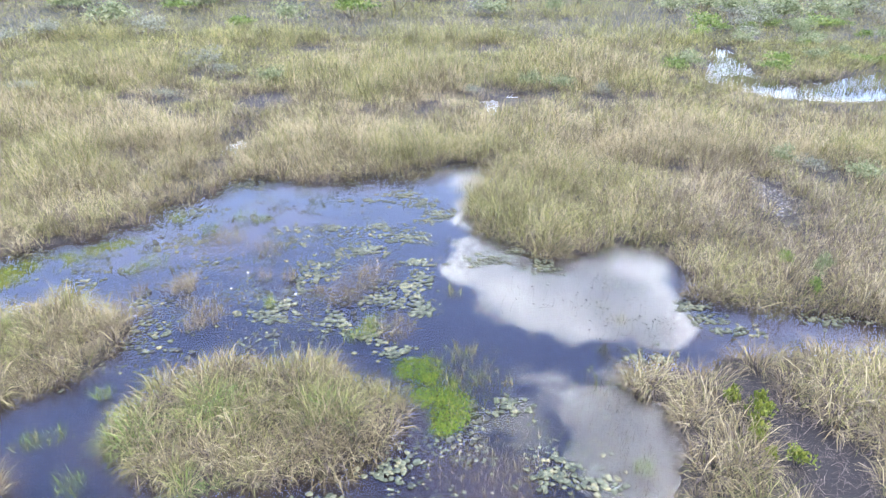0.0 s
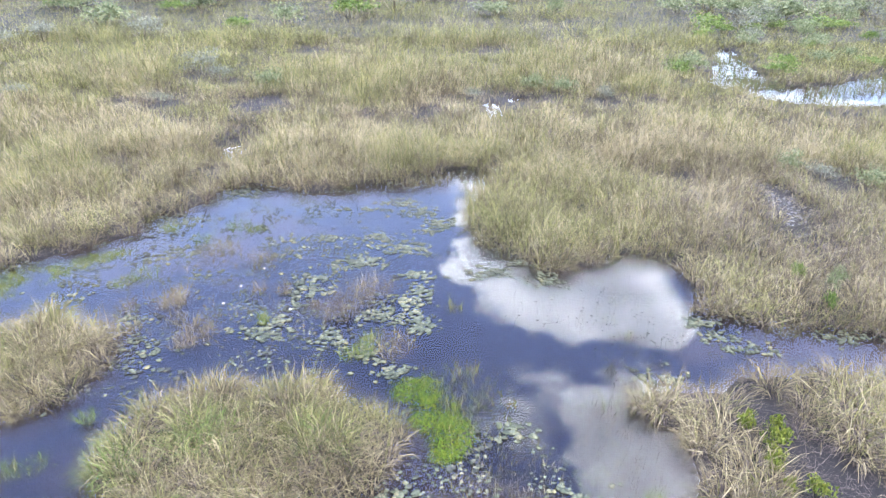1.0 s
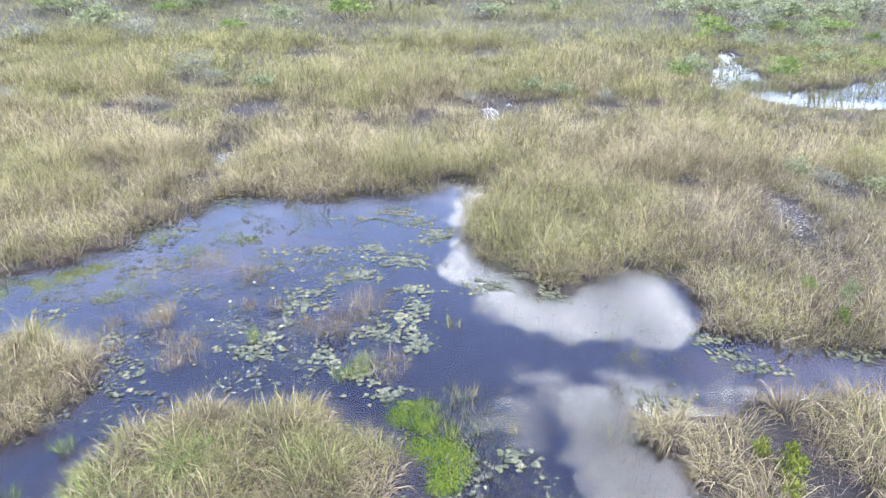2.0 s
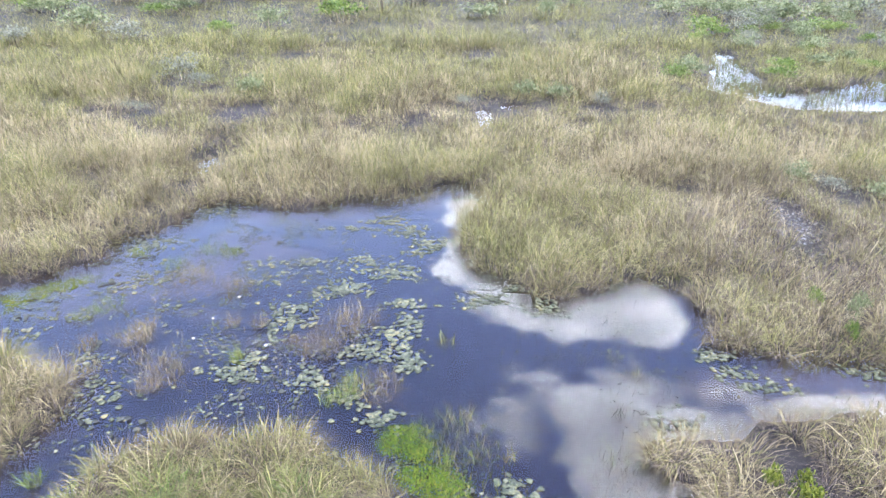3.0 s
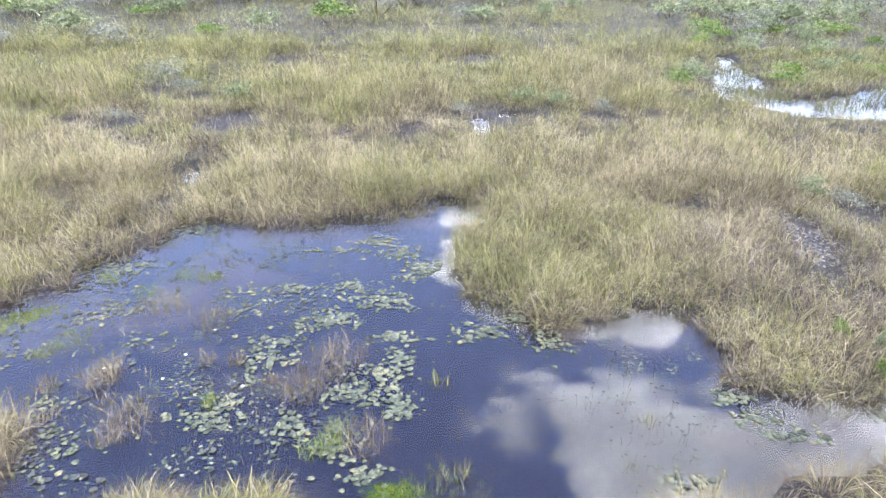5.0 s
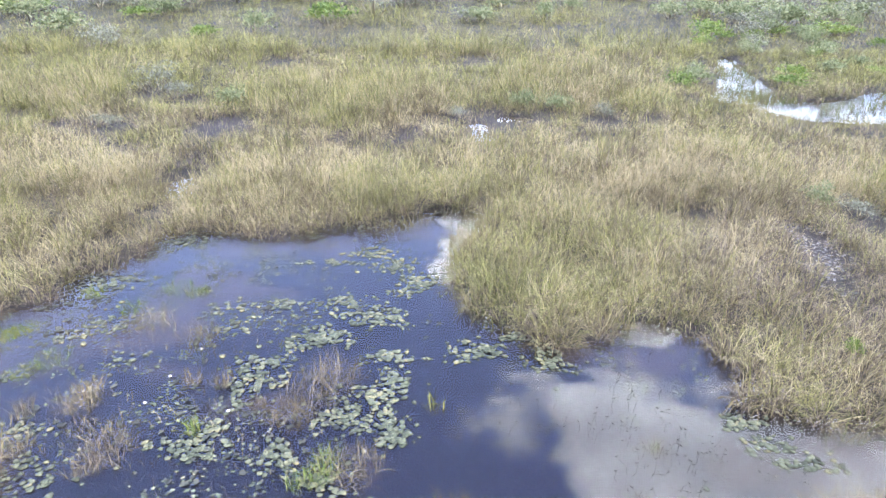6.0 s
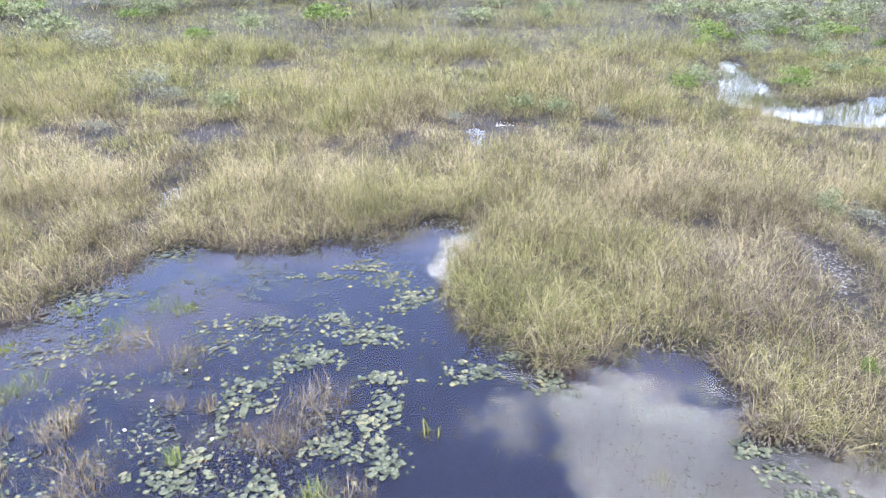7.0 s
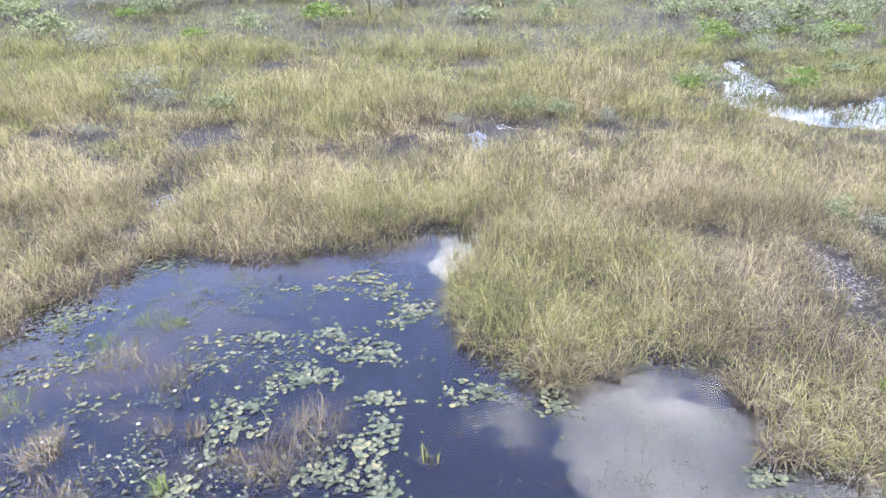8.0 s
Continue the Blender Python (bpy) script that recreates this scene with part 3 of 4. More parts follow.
for k in range(len(x)):
    if rise[k] < 0.25 and rng.random() < 0.6:
        continue
    u, big = rng.random(), rise[k] > 1.05
    pool = GREY if u < (0.28 if rise[k] > 0.75 else 0.6) else MIXED + BIG[4:] if u < (0.75 if big else 0.5) else DRY + BIG[:2]
    root = bank_tops[nearest[k]]
    ob = tagged(part("tussock", pool[rng.integers(len(pool))], root), kind="stuff")
    stand(ob, x[k] - root.location.x, y[k] - root.location.y, z[k], rng.uniform(0, 6.28), (0.5 + 0.6 * min(1.3, rise[k])) * rng.uniform(0.75, 1.2))

# single tall tussocks that stand out from the shore
for k, (px, py, size) in enumerate([(8.9, 20.8, 1.1), (10.5, 20.05, 0.95), (3.55, 23.45, 1.3), (4.1, 23.6, 1.1), (1.6, 25.3, 1.15), (11.6, 20.1, 1.0), (9.6, 20.8, 1.0), (5.4, 24.3, 1.0)]):
    ob = thing("sawgrass_tussock", (BIG + MIXED)[(k * 5) % 12], "tall pale tussock of sawgrass arching out over still water", "tussock", "sawgrass tussocks along the shore")
    stand(ob, px, py, 0.0, k * 1.9, size)


# ---- water lilies ----
def pad_mesh(seed, sides=14):
    """A round leaf, 1 across, with its notch, a slightly raised uneven rim and a little thickness."""
    rng = np.random.default_rng(seed)
    bm = bmesh.new()
    cut = 0.16
    angles = [cut + (2 * math.pi - 2 * cut) * i / sides for i in range(sides + 1)]
    wave, lift = rng.uniform(0, 6.28, 2)
    heart = bm.verts.new((0.06, 0, 0.010))
    rim, low = [], []
    for q in angles:
        r = 0.5 * (1 + 0.10 * math.sin(3 * q + wave) + 0.06 * math.sin(5 * q + lift) + 0.05 * rng.normal())
        z = 0.012 + 0.035 * max(0.0, math.sin(2 * q + lift)) + 0.008 * rng.random()
        rim.append(bm.verts.new((r * math.cos(q), r * math.sin(q), z)))
        low.append(bm.verts.new((r * 0.97 * math.cos(q), r * 0.97 * math.sin(q), z - 0.022)))
    for i in range(sides):
        bm.faces.new((heart, rim[i], rim[i + 1])).smooth = True
        bm.faces.new((rim[i], low[i], low[i + 1], rim[i + 1]))
    me = bpy.data.meshes.new("lily_pad")
    bm.to_mesh(me)
    bm.free()
    me.materials.append(M_PAD)
    return me


PADS = [pad_mesh(500 + k) for k in range(8)]
# x, y, half sizes, leaves
LILIES_MIDDLE = [(-3.8, 23.7, 1.25, 0.75, 60), (-3.3, 25.8, 0.8, 0.45, 24), (-2.0, 24.9, 1.4, 0.7, 55), (-5.3, 21.7, 0.95, 1.3, 62), (-1.4, 22.7, 0.7, 0.45, 22),
                 (-1.15, 21.7, 0.55, 0.8, 26), (-1.75, 20.9, 0.9, 0.7, 34), (-2.5, 20.0, 0.95, 0.55, 32), (-1.1, 19.25, 0.65, 0.45, 26), (-1.3, 19.9, 0.5, 0.4, 12),
                 (-3.9, 18.5, 0.6, 0.6, 20), (-6.3, 18.8, 1.1, 0.4, 34), (-5.9, 19.6, 0.4, 0.5, 12), (-5.3, 25.7, 0.8, 0.4, 18), (-1.8, 16.9, 0.7, 0.4, 18), (-2.7, 17.8, 0.6, 0.6, 16)]
LILIES_NORTH = [(-2.7, 29.4, 1.0, 0.55, 28), (-1.6, 28.4, 1.0, 0.8, 36), (-0.7, 27.2, 0.9, 0.7, 36), (-1.2, 26.4, 0.6, 0.4, 12), (-4.2, 28.6, 1.6, 0.35, 16), (-11.8, 26.8, 1.3, 0.9, 26),
                (-10.4, 30.3, 1.0, 0.9, 22), (-11.1, 24.4, 1.1, 0.8, 24), (-7.2, 25.4, 1.2, 0.7, 14), (-6.6, 24.2, 0.8, 0.6, 12)]
LILIES_EAST = [(1.2, 23.0, 1.1, 0.6, 34), (3.5, 22.6, 0.7, 0.8, 30), (2.6, 23.8, 0.7, 0.3, 16), (8.3, 19.9, 0.6, 0.35, 20), (8.7, 19.1, 0.8, 0.35, 16), (9.4, 18.5, 1.0, 0.4, 20),
               (12.6, 19.2, 0.9, 0.4, 16), (6.2, 16.9, 0.9, 0.35, 22), (1.7, 14.5, 0.55, 0.45, 18), (2.8, 12.1, 0.9, 0.6, 30), (3.8, 11.9, 0.6, 0.4, 14), (-1.4, 12.1, 0.7, 0.5, 24), (-2.9, 11.0, 1.0, 0.3, 14)]
LILIES_WEST = [(-12.8, 21.7, 0.9, 0.5, 16), (-13.6, 20.7, 0.9, 0.5, 14), (-11.0, 19.4, 0.8, 0.5, 16), (-11.5, 23.5, 1.0, 0.5, 18), (-9.5, 22.4, 1.0, 0.5, 14), (-9.5, 17.4, 0.7, 0.9, 18), (-10.2, 18.2, 0.6, 0.6, 12)]
rng = np.random.default_rng(61)
for beds, words in ((LILIES_MIDDLE, "dense bed of pale green lily pads on dark water"), (LILIES_NORTH, "bed of green lily pads on blue water near the reeds"),
                    (LILIES_EAST, "loose bed of pale lily pads on still water by the sawgrass"), (LILIES_WEST, "scattered grey-green lily pads on dark water")):
    for cx, cy, a, b, leaves in beds:
        root = thing("lily_bed", None, words, "water lilies", "beds of water lilies")
        root.location = (cx, cy, 0)
        for k in range(int(leaves * (1.7 if beds is LILIES_WEST else 3.0))):
            q = rng.uniform(0, 6.28)
            r = math.sqrt(rng.random()) * (0.85 + 0.25 * math.sin(3 * q + cx) + 0.2 * math.sin(5 * q + cy)) if rng.random() < 0.72 else min(2.2, abs(rng.normal(0, 1.0)))
            x, y = a * r * math.cos(q), b * r * math.sin(q)
            if water_depth(np.array([cx + x]), np.array([cy + y]))[0] < 0.03:
                continue
            size = rng.uniform(0.085, 0.20)
            ob = part("lily_pad", PADS[rng.integers(8)], root)
            ob.matrix_basis = Matrix.LocRotScale((x, y, 0.004 + 0.012 * rng.random() + 0.0006 * (k % 20)), Euler((rng.normal(0, 0.05), rng.normal(0, 0.05), rng.uniform(0, 6.28))), (size, size * rng.uniform(0.7, 1.0), 0.6 * size + 0.05))


def discs(name, x, y, z, size, rng, m, tilt=0.08, sides=7):
    """Small floating leaves as one mesh."""
    n = len(x)
    q = np.linspace(0, 2 * np.pi, sides, endpoint=False)[None, :] + rng.uniform(0, 6.28, (n, 1))
    r = size[:, None] / 2 * rng.uniform(0.8, 1.1, (n, sides))
    r[:, 0] *= 0.35
    dx, dy = r * np.cos(q), r * np.sin(q) * rng.uniform(0.65, 1.0, (n, 1))
    tx, ty = rng.normal(0, tilt, (n, 1)), rng.normal(0, tilt, (n, 1))
    edge = np.stack([x[:, None] + dx, y[:, None] + dy, z[:, None] + np.abs(dx * tx + dy * ty) + 0.004], 2)
    mid = np.stack([x, y, z + 0.002], 1)[:, None, :]
    verts = np.concatenate([mid, edge], 1).reshape(-1, 3)
    first = (np.arange(n) * (sides + 1))[:, None]
    tris = np.concatenate([np.stack([first[:, 0], first[:, 0] + 1 + i, first[:, 0] + 1 + (i + 1) % sides], 1) for i in range(sides)])
    return mesh_from(name, verts, np.zeros((0, 4), int), tris, [m])


# small leaves strewn over the pond, thick in the west and along the shores
x, y, rng = clump_field(-22, 18, 10.5, 34, 0.15, lambda x, y: water_depth(x, y) > 0.05, 88)
d = water_depth(x, y)
thick = 0.10 + 0.50 * np.clip((-2 - x) / 8, 0, 1) + 0.35 * np.clip(1 - d / 0.8, 0, 1) + 0.3 * ((x > 5) & (y > 21)) + 0.2 * ((x < -6) & (y > 21)) + 0.4 * np.clip((15.5 - y) / 3, 0, 1) * (x > -2.5)
clear = np.clip(1.3 - np.hypot((x - 1.5) / 2.6, (y - 19.3) / 3.6), 0, 1)
clear += 0.25 * ((x < -7) & (y < 19)) + 0.5 * ((y < 15.5) & (x < -2)) + 0.5 * ((x > 5) & (y < 19))
crowd = np.clip(0.2 + 1.1 * value_noise(x, y, 0.9, 51), 0, 1)
keep = rng.random(len(x)) < np.clip(thick - clear, 0, 0.6) * crowd * 2.6
x, y = x[keep], y[keep]
thing("floating_leaf_litter", discs("floating_leaf_litter", x, y, np.zeros(len(x)), rng.uniform(0.05, 0.135, len(x)), rng, M_PADMASS),
      "small grey-green floating leaves strewn on the water", "floating leaves", kind="stuff")
far_x, far_y, far_rng = clump_field(12.8, 17.2, 25.5, 33, 0.16, lambda x, y: (bareness(x, y) > 0.3) & (value_noise(x, y, 0.8, 57) > -0.4), 89)
thing("pale_leaf_litter", discs("pale_leaf_litter", far_x, far_y, np.maximum(land_height(far_x, far_y), 0.0) + 0.01, far_rng.uniform(0.06, 0.17, len(far_x)), far_rng, M_DRYLEAF),
      "pale dead leaves strewn over wet mud in a hollow", "dead leaves", kind="stuff")
keep = (rng.random(len(x)) < 0.17) & (x < 1)
x, y = x[keep] + 0.05, y[keep] + 0.04
thing("rotting_leaf_litter", discs("rotting_leaf_litter", x, y, np.full(len(x), 0.02), rng.uniform(0.09, 0.24, len(x)), rng, M_DARKLEAF, 0.35),
      "black rotting leaves curled up on the water", "dead leaves", kind="stuff")


# ---- plants in the water ----
def tuft(x, y, label, materials, count, height, radius, seed, droop=0.8, width=0.010, lean=0.35, name="grass_tuft"):
    rng = np.random.default_rng(seed)
    az = rng.uniform(0, 2 * np.pi, count)
    r = radius * np.sqrt(rng.random(count))
    q = rng.uniform(0, 2 * np.pi, count)
    base = np.stack([r * np.cos(q), r * np.sin(q), np.full(count, -0.05)], 1)
    me = blades(base, az, height * rng.uniform(0.5, 1.2, count), np.abs(rng.normal(lean, 0.3, count)), np.abs(rng.normal(droop, 0.5, count)),
                width * rng.uniform(0.7, 1.3, count), 3, rng.integers(0, len(materials), count), name, materials, rng=rng)
    ob = thing(name, me, label, "grass tuft", "tufts standing in the pond")
    ob.location = (x, y, 0)


for k, (x, y, r, h) in enumerate([(-11.3, 20.1, 0.35, 0.6), (-9.8, 21.0, 0.35, 0.7), (-9.4, 19.5, 0.4, 0.35), (-8.3, 19.0, 0.5, 0.5), (-7.1, 21.4, 0.25, 0.45),
                                  (-6.2, 21.4, 0.3, 0.5), (-4.9, 20.4, 0.25, 0.4), (-8.6, 18.0, 0.4, 0.5), (-10.6, 18.9, 0.3, 0.4)]):
    tuft(x, y, "small tuft of dead tan grass standing in water", [M_STRAW, M_STRAW, M_DEAD], 90, h, r, 600 + k)
for k, (x, y, r, h) in enumerate([(-3.5, 20.8, 0.95, 0.95), (-2.9, 21.7, 0.7, 0.9), (-1.9, 18.2, 0.7, 0.7), (-9.6, 24.4, 0.8, 0.7), (-7.6, 23.6, 0.7, 0.6), (-3.9, 20.0, 0.6, 0.7), (-8.4, 18.7, 0.7, 0.7), (-9.9, 20.4, 0.5, 0.8)]):
    tuft(x, y, "sparse brown dead grass stems rising from the water", [M_STALK, M_STRAW, M_STRAW, M_DEAD], 190, h, r, 620 + k, 0.9, 0.009, 0.6)
for k, (x, y, r, h) in enumerate([(-11.7, 22.4, 0.55, 0.35), (-12.2, 21.8, 0.45, 0.3), (-2.8, 17.9, 0.4, 0.35), (-9.4, 26.6, 0.6, 0.4), (-10.5, 25.3, 0.5, 0.35), (-8.6, 26.3, 0.4, 0.35), (-12.3, 26.2, 0.4, 0.3)]):
    tuft(x, y, "low yellow-green clump of water grass", [M_LUSH, M_GREEN, M_LUSH], 130, h, r, 640 + k, 0.9, 0.014)
for k, (x, y, r, h) in enumerate([(0.2, 16.9, 0.25, 0.5), (0.6, 17.0, 0.25, 0.5), (0.95, 15.6, 0.3, 0.6), (0.0, 15.4, 0.3, 0.5), (1.7, 15.5, 0.2, 0.4), (4.3, 15.5, 0.4, 0.6), (5.7, 18.8, 0.25, 0.6), (11.0, 19.3, 0.3, 1.0), (4.8, 17.2, 0.2, 0.5)]):
    tuft(x, y, "upright green sedge shoots standing in the water", [M_LUSH, M_GREEN, M_STRAW, M_DEAD], 34, h, r, 660 + k, 0.5, 0.014)


def strew(name, label, spots, density, height, width, materials, seed, lean=0.3, droop=0.5, segments=2, base=-0.03, gaps=-0.75):
    """Thin growth over elliptic spots (x, y, half sizes, turn) as one mesh."""
    rng = np.random.default_rng(seed)
    xs, ys = [], []
    for cx, cy, a, b, turn in spots:
        n = int(density * a * b * 3.1)
        q, r = rng.uniform(0, 6.28, n), np.sqrt(rng.random(n)) * (1 + 0.15 * rng.normal(size=n))
        c, s = math.cos(radians(turn)), math.sin(radians(turn))
        u, v = a * r * np.cos(q), b * r * np.sin(q)
        xs.append(cx + u * c - v * s), ys.append(cy + u * s + v * c)
    x, y = np.concatenate(xs), np.concatenate(ys)
    keep = (water_depth(x, y) > -0.15) & (value_noise(x, y, 0.9, seed + 1) + 0.3 * rng.normal(size=len(x)) > gaps)
    x, y = x[keep], y[keep]
    n = len(x)
    me = blades(np.stack([x, y, np.full(n, base)], 1), rng.uniform(0, 6.28, n), height * rng.uniform(0.4, 1.3, n), np.abs(rng.normal(lean, 0.3, n)),
                np.abs(rng.normal(droop, 0.4, n)), width * rng.uniform(0.7, 1.3, n), segments, rng.integers(0, len(materials), n), name, materials, rng=rng)
    return thing(name, me, label, name.replace("_", " "), kind="stuff")


strew("water_moss", "vivid green mossy mat floating beside the grass island", [(-0.95, 16.1, 0.75, 0.65, 0), (-0.5, 15.2, 0.65, 0.8, -20), (0.05, 14.2, 0.55, 0.9, -20)], 2400, 0.07, 0.018, [M_MOSS, M_MOSS, M_MOSS, M_ALGAE], 701, 0.6, 0.9, base=0.004, gaps=-0.55)
strew("algae_mat", "yellow-green algae mat along the grassy shore", [(-16.4, 21.5, 2.0, 1.0, 42), (-14.5, 23.2, 1.8, 0.55, 38), (-17.6, 20.4, 1.4, 1.2, 40)], 800, 0.05, 0.03, [M_ALGAE, M_ALGAE, M_MOSS], 702, 0.7, 0.9, base=0.004, gaps=-0.35)
strew("thin_reed_growth", "thin green shoots in shallow water beside the moss", [(0.3, 16.4, 1.3, 1.1, 0), (0.6, 14.8, 1.0, 1.2, 0)], 110, 0.30, 0.009, [M_LUSH, M_STRAW, M_GREEN], 703)
strew("thin_reed_growth", "fine grey stems in shallow water", [(-6.5, 23.5, 2.0, 1.5, 0), (-9.5, 23.5, 2.5, 1.6, 0), (-5.5, 19.5, 3.5, 2.2, 0), (-10.5, 19.5, 2.5, 1.6, 0), (0.3, 33.0, 1.6, 0.7, 0)], 20, 0.42, 0.010, [M_STALK, M_STRAW, M_STRAW, M_DEAD], 704)
strew("thin_reed_growth", "fine grey stems crowded in shallow water", [(1.6, 13.4, 1.1, 1.3, 0), (0.9, 12.2, 1.3, 0.9, 0), (2.2, 11.8, 1.0, 0.7, 0)], 150, 0.24, 0.008, [M_STALK, M_STRAW, M_GREEN], 706)
strew("thin_reed_growth", "thin dark stems in the water by the bank", [(4.8, 12.8, 0.6, 1.6, 0), (5.0, 15.0, 0.5, 0.6, 0), (4.2, 14.0, 0.8, 1.6, 0)], 60, 0.4, 0.010, [M_STALK, M_DARKLEAF], 707)
strew("thin_reed_growth", "green shoots along the far pool", [(23.0, 52.5, 2.4, 2.0, 0), (29, 50.8, 4.0, 1.2, 10), (35, 54, 4, 2.2, 20), (23.5, 60, 1.6, 3, 0), (22.0, 54.5, 1.6, 2.6, 0), (26.2, 49.0, 2.0, 0.8, 0)], 46, 0.7, 0.026, [M_LUSH, M_GREEN, M_DEAD, M_STALK], 705)


litter = np.random.default_rng(733)
lx, ly = litter.uniform(5.5, 14, 5200), litter.uniform(8, 18, 5200)
keep = (water_depth(lx, ly) < 0) & (bareness(lx, ly) > 0.1)
lx, ly = lx[keep], ly[keep]
n = len(lx)
thing("trodden_grass", blades(np.stack([lx, ly, land_height(lx, ly) + 0.02], 1), litter.uniform(0, 6.28, n), litter.uniform(0.2, 0.7, n), litter.uniform(1.1, 1.5, n), litter.uniform(0, 0.2, n),
                              litter.uniform(0.008, 0.016, n), 1, np.zeros(n, int), "trodden_grass", [M_DEAD]), "grey dead grass lying flat on black mud", "dead grass", kind="stuff")


rough = np.random.default_rng(737)
spots = np.array([b for b in BARE if b[1] > 33])
which = rough.integers(0, len(spots), 17000)
lx = spots[which, 0] + spots[which, 2] * rough.uniform(-1, 1, len(which))
ly = spots[which, 1] + 1.25 * spots[which, 2] * rough.uniform(-1, 1, len(which))
keep = (water_depth(lx, ly) < 0.25) & (bareness(lx, ly) > 0.12) & (value_noise(lx, ly, 0.8, 58, 2) > -0.5)
lx, ly = lx[keep], ly[keep]
n = len(lx)
thing("withered_sedge", blades(np.stack([lx, ly, np.maximum(land_height(lx, ly), -0.05)], 1), rough.uniform(0, 6.28, n), rough.uniform(0.2, 0.6, n), rough.uniform(0.1, 1.2, n), rough.uniform(0.3, 1.6, n),
                               rough.uniform(0.012, 0.024, n), 2, (rough.random(n) < 0.22).astype(int), "withered_sedge", [M_DEAD, M_GREEN]), "withered grey-brown sedge in the wet hollows of the marsh", "dead grass", kind="stuff")


def stalk(x, y, h, seed):
    """A thin bare stem with a dark seed head."""
    rng = np.random.default_rng(seed)
    root = thing("water_stalk", None, "thin dark stalk with a drooping seed head in the water", "stalk", "dark stalks in the pond")
    root.location = (x, y, 0)
    bm = bmesh.new()
    tip = Vector((rng.normal(0, 0.08), rng.normal(0, 0.08), h))
    bend = Vector((rng.normal(0, 0.06), rng.normal(0, 0.06), h * 0.55))
    rings = []
    for at, r in ((Vector((0, 0, -0.06)), 0.007), (bend, 0.006), (tip, 0.005)):
        rings.append([bm.verts.new(at + Vector((r * math.cos(q), r * math.sin(q), 0))) for q in (0, 2.1, 4.2)])
    for lo, hi in zip(rings, rings[1:]):
        for i in range(3):
            bm.faces.new((lo[i], lo[(i + 1) % 3], hi[(i + 1) % 3], hi[i]))
    me = bpy.data.meshes.new("stem")
    bm.to_mesh(me), bm.free()
    me.materials.append(M_DARKLEAF)
    part("stem", me, root)
    bm = bmesh.new()
    bmesh.ops.create_icosphere(bm, subdivisions=1, radius=1)
    lean = Vector((rng.normal(), rng.normal(), -0.4)).normalized()
    bmesh.ops.transform(bm, verts=bm.verts, matrix=Matrix.Translation(tip + lean * 0.03) @ lean.to_track_quat("Z", "Y").to_matrix().to_4x4() @ Matrix.Diagonal((0.02, 0.022, 0.06, 1)))
    me = bpy.data.meshes.new("seed_head")
    bm.to_mesh(me), bm.free()
    me.materials.append(M_DARKLEAF)
    part("seed_head", me, root, "blackened seed head")


rng = np.random.default_rng(71)
for k in range(78):
    cx, cy, a, b = [(5.3, 18.3, 0.9, 1.2), (4.6, 19.6, 0.9, 0.7), (4.9, 16.9, 0.6, 0.8), (5.6, 21.3, 1.0, 0.8), (3.2, 20.0, 1.3, 1.2), (6.4, 18.2, 0.6, 0.6), (6.0, 20.0, 1.2, 1.0)][k % 7]
    stalk(cx + rng.normal(0, a * 0.6), cy + rng.normal(0, b * 0.6), rng.uniform(0.18, 0.6), 720 + k)
tuft(0.0, 20.45, "small dark emergent plant with broad upright leaves", [M_DARKLEAF, M_GREEN], 26, 0.5, 0.28, 690, 0.5, 0.035, 0.4, "water_plant")


strew("thin_reed_growth", "dark shoots and dead stems in a small pool", [(2.4, 45.5, 1.2, 2.2, 0), (5.4, 46.4, 2.0, 0.9, 0), (-12.6, 36.0, 0.9, 1.2, 0), (-13.4, 44.0, 2.2, 2.6, 0)], 34, 0.6, 0.022, [M_DEAD, M_STALK, M_STRAW], 708)
strew("thin_reed_growth", "sparse pale stems standing in the cove", [(1.2, 31.6, 1.0, 1.8, 0), (0.6, 29.8, 0.6, 1.2, 0), (-1.5, 31.9, 1.8, 0.6, 20)], 75, 0.5, 0.011, [M_STRAW, M_GREEN, M_STALK], 709)
for k, (x, y, r, h) in enumerate([(-11.0, 12.6, 0.35, 0.4), (-10.5, 12.9, 0.4, 0.35), (-9.1, 11.3, 0.4, 0.45), (-9.9, 14.6, 0.25, 0.5), (4.9, 12.3, 0.25, 0.4), (-2.7, 18.3, 0.4, 0.55), (-3.2, 17.7, 0.4, 0.4), (-6.4, 19.4, 0.2, 0.6)]):
    tuft(x, y, "loose clump of bright green shoots in dark water", [M_LUSH, M_LUSH, M_GREEN], 80, h, r, 680 + k, 0.9, 0.012)


def curled_leaf_mesh():
    """A pointed leaf, 2 long, folded up along its midrib."""
    bm = bmesh.new()
    rim = [bm.verts.new(c) for c in ((-1, 0, 0.05), (-0.4, 0.38, 0.25), (0.3, 0.42, 0.3), (1, 0, 0.3), (0.3, -0.42, 0.3), (-0.4, -0.38, 0.25))]
    heart = bm.verts.new((0, 0, -0.1))
    for i in range(6):
        bm.faces.new((rim[i], rim[(i + 1) % 6], heart))
    me = bpy.data.meshes.new("leaf")
    bm.to_mesh(me), bm.free()
    me.materials.append(M_DARKLEAF)
    return me


CURLED_LEAF = curled_leaf_mesh()


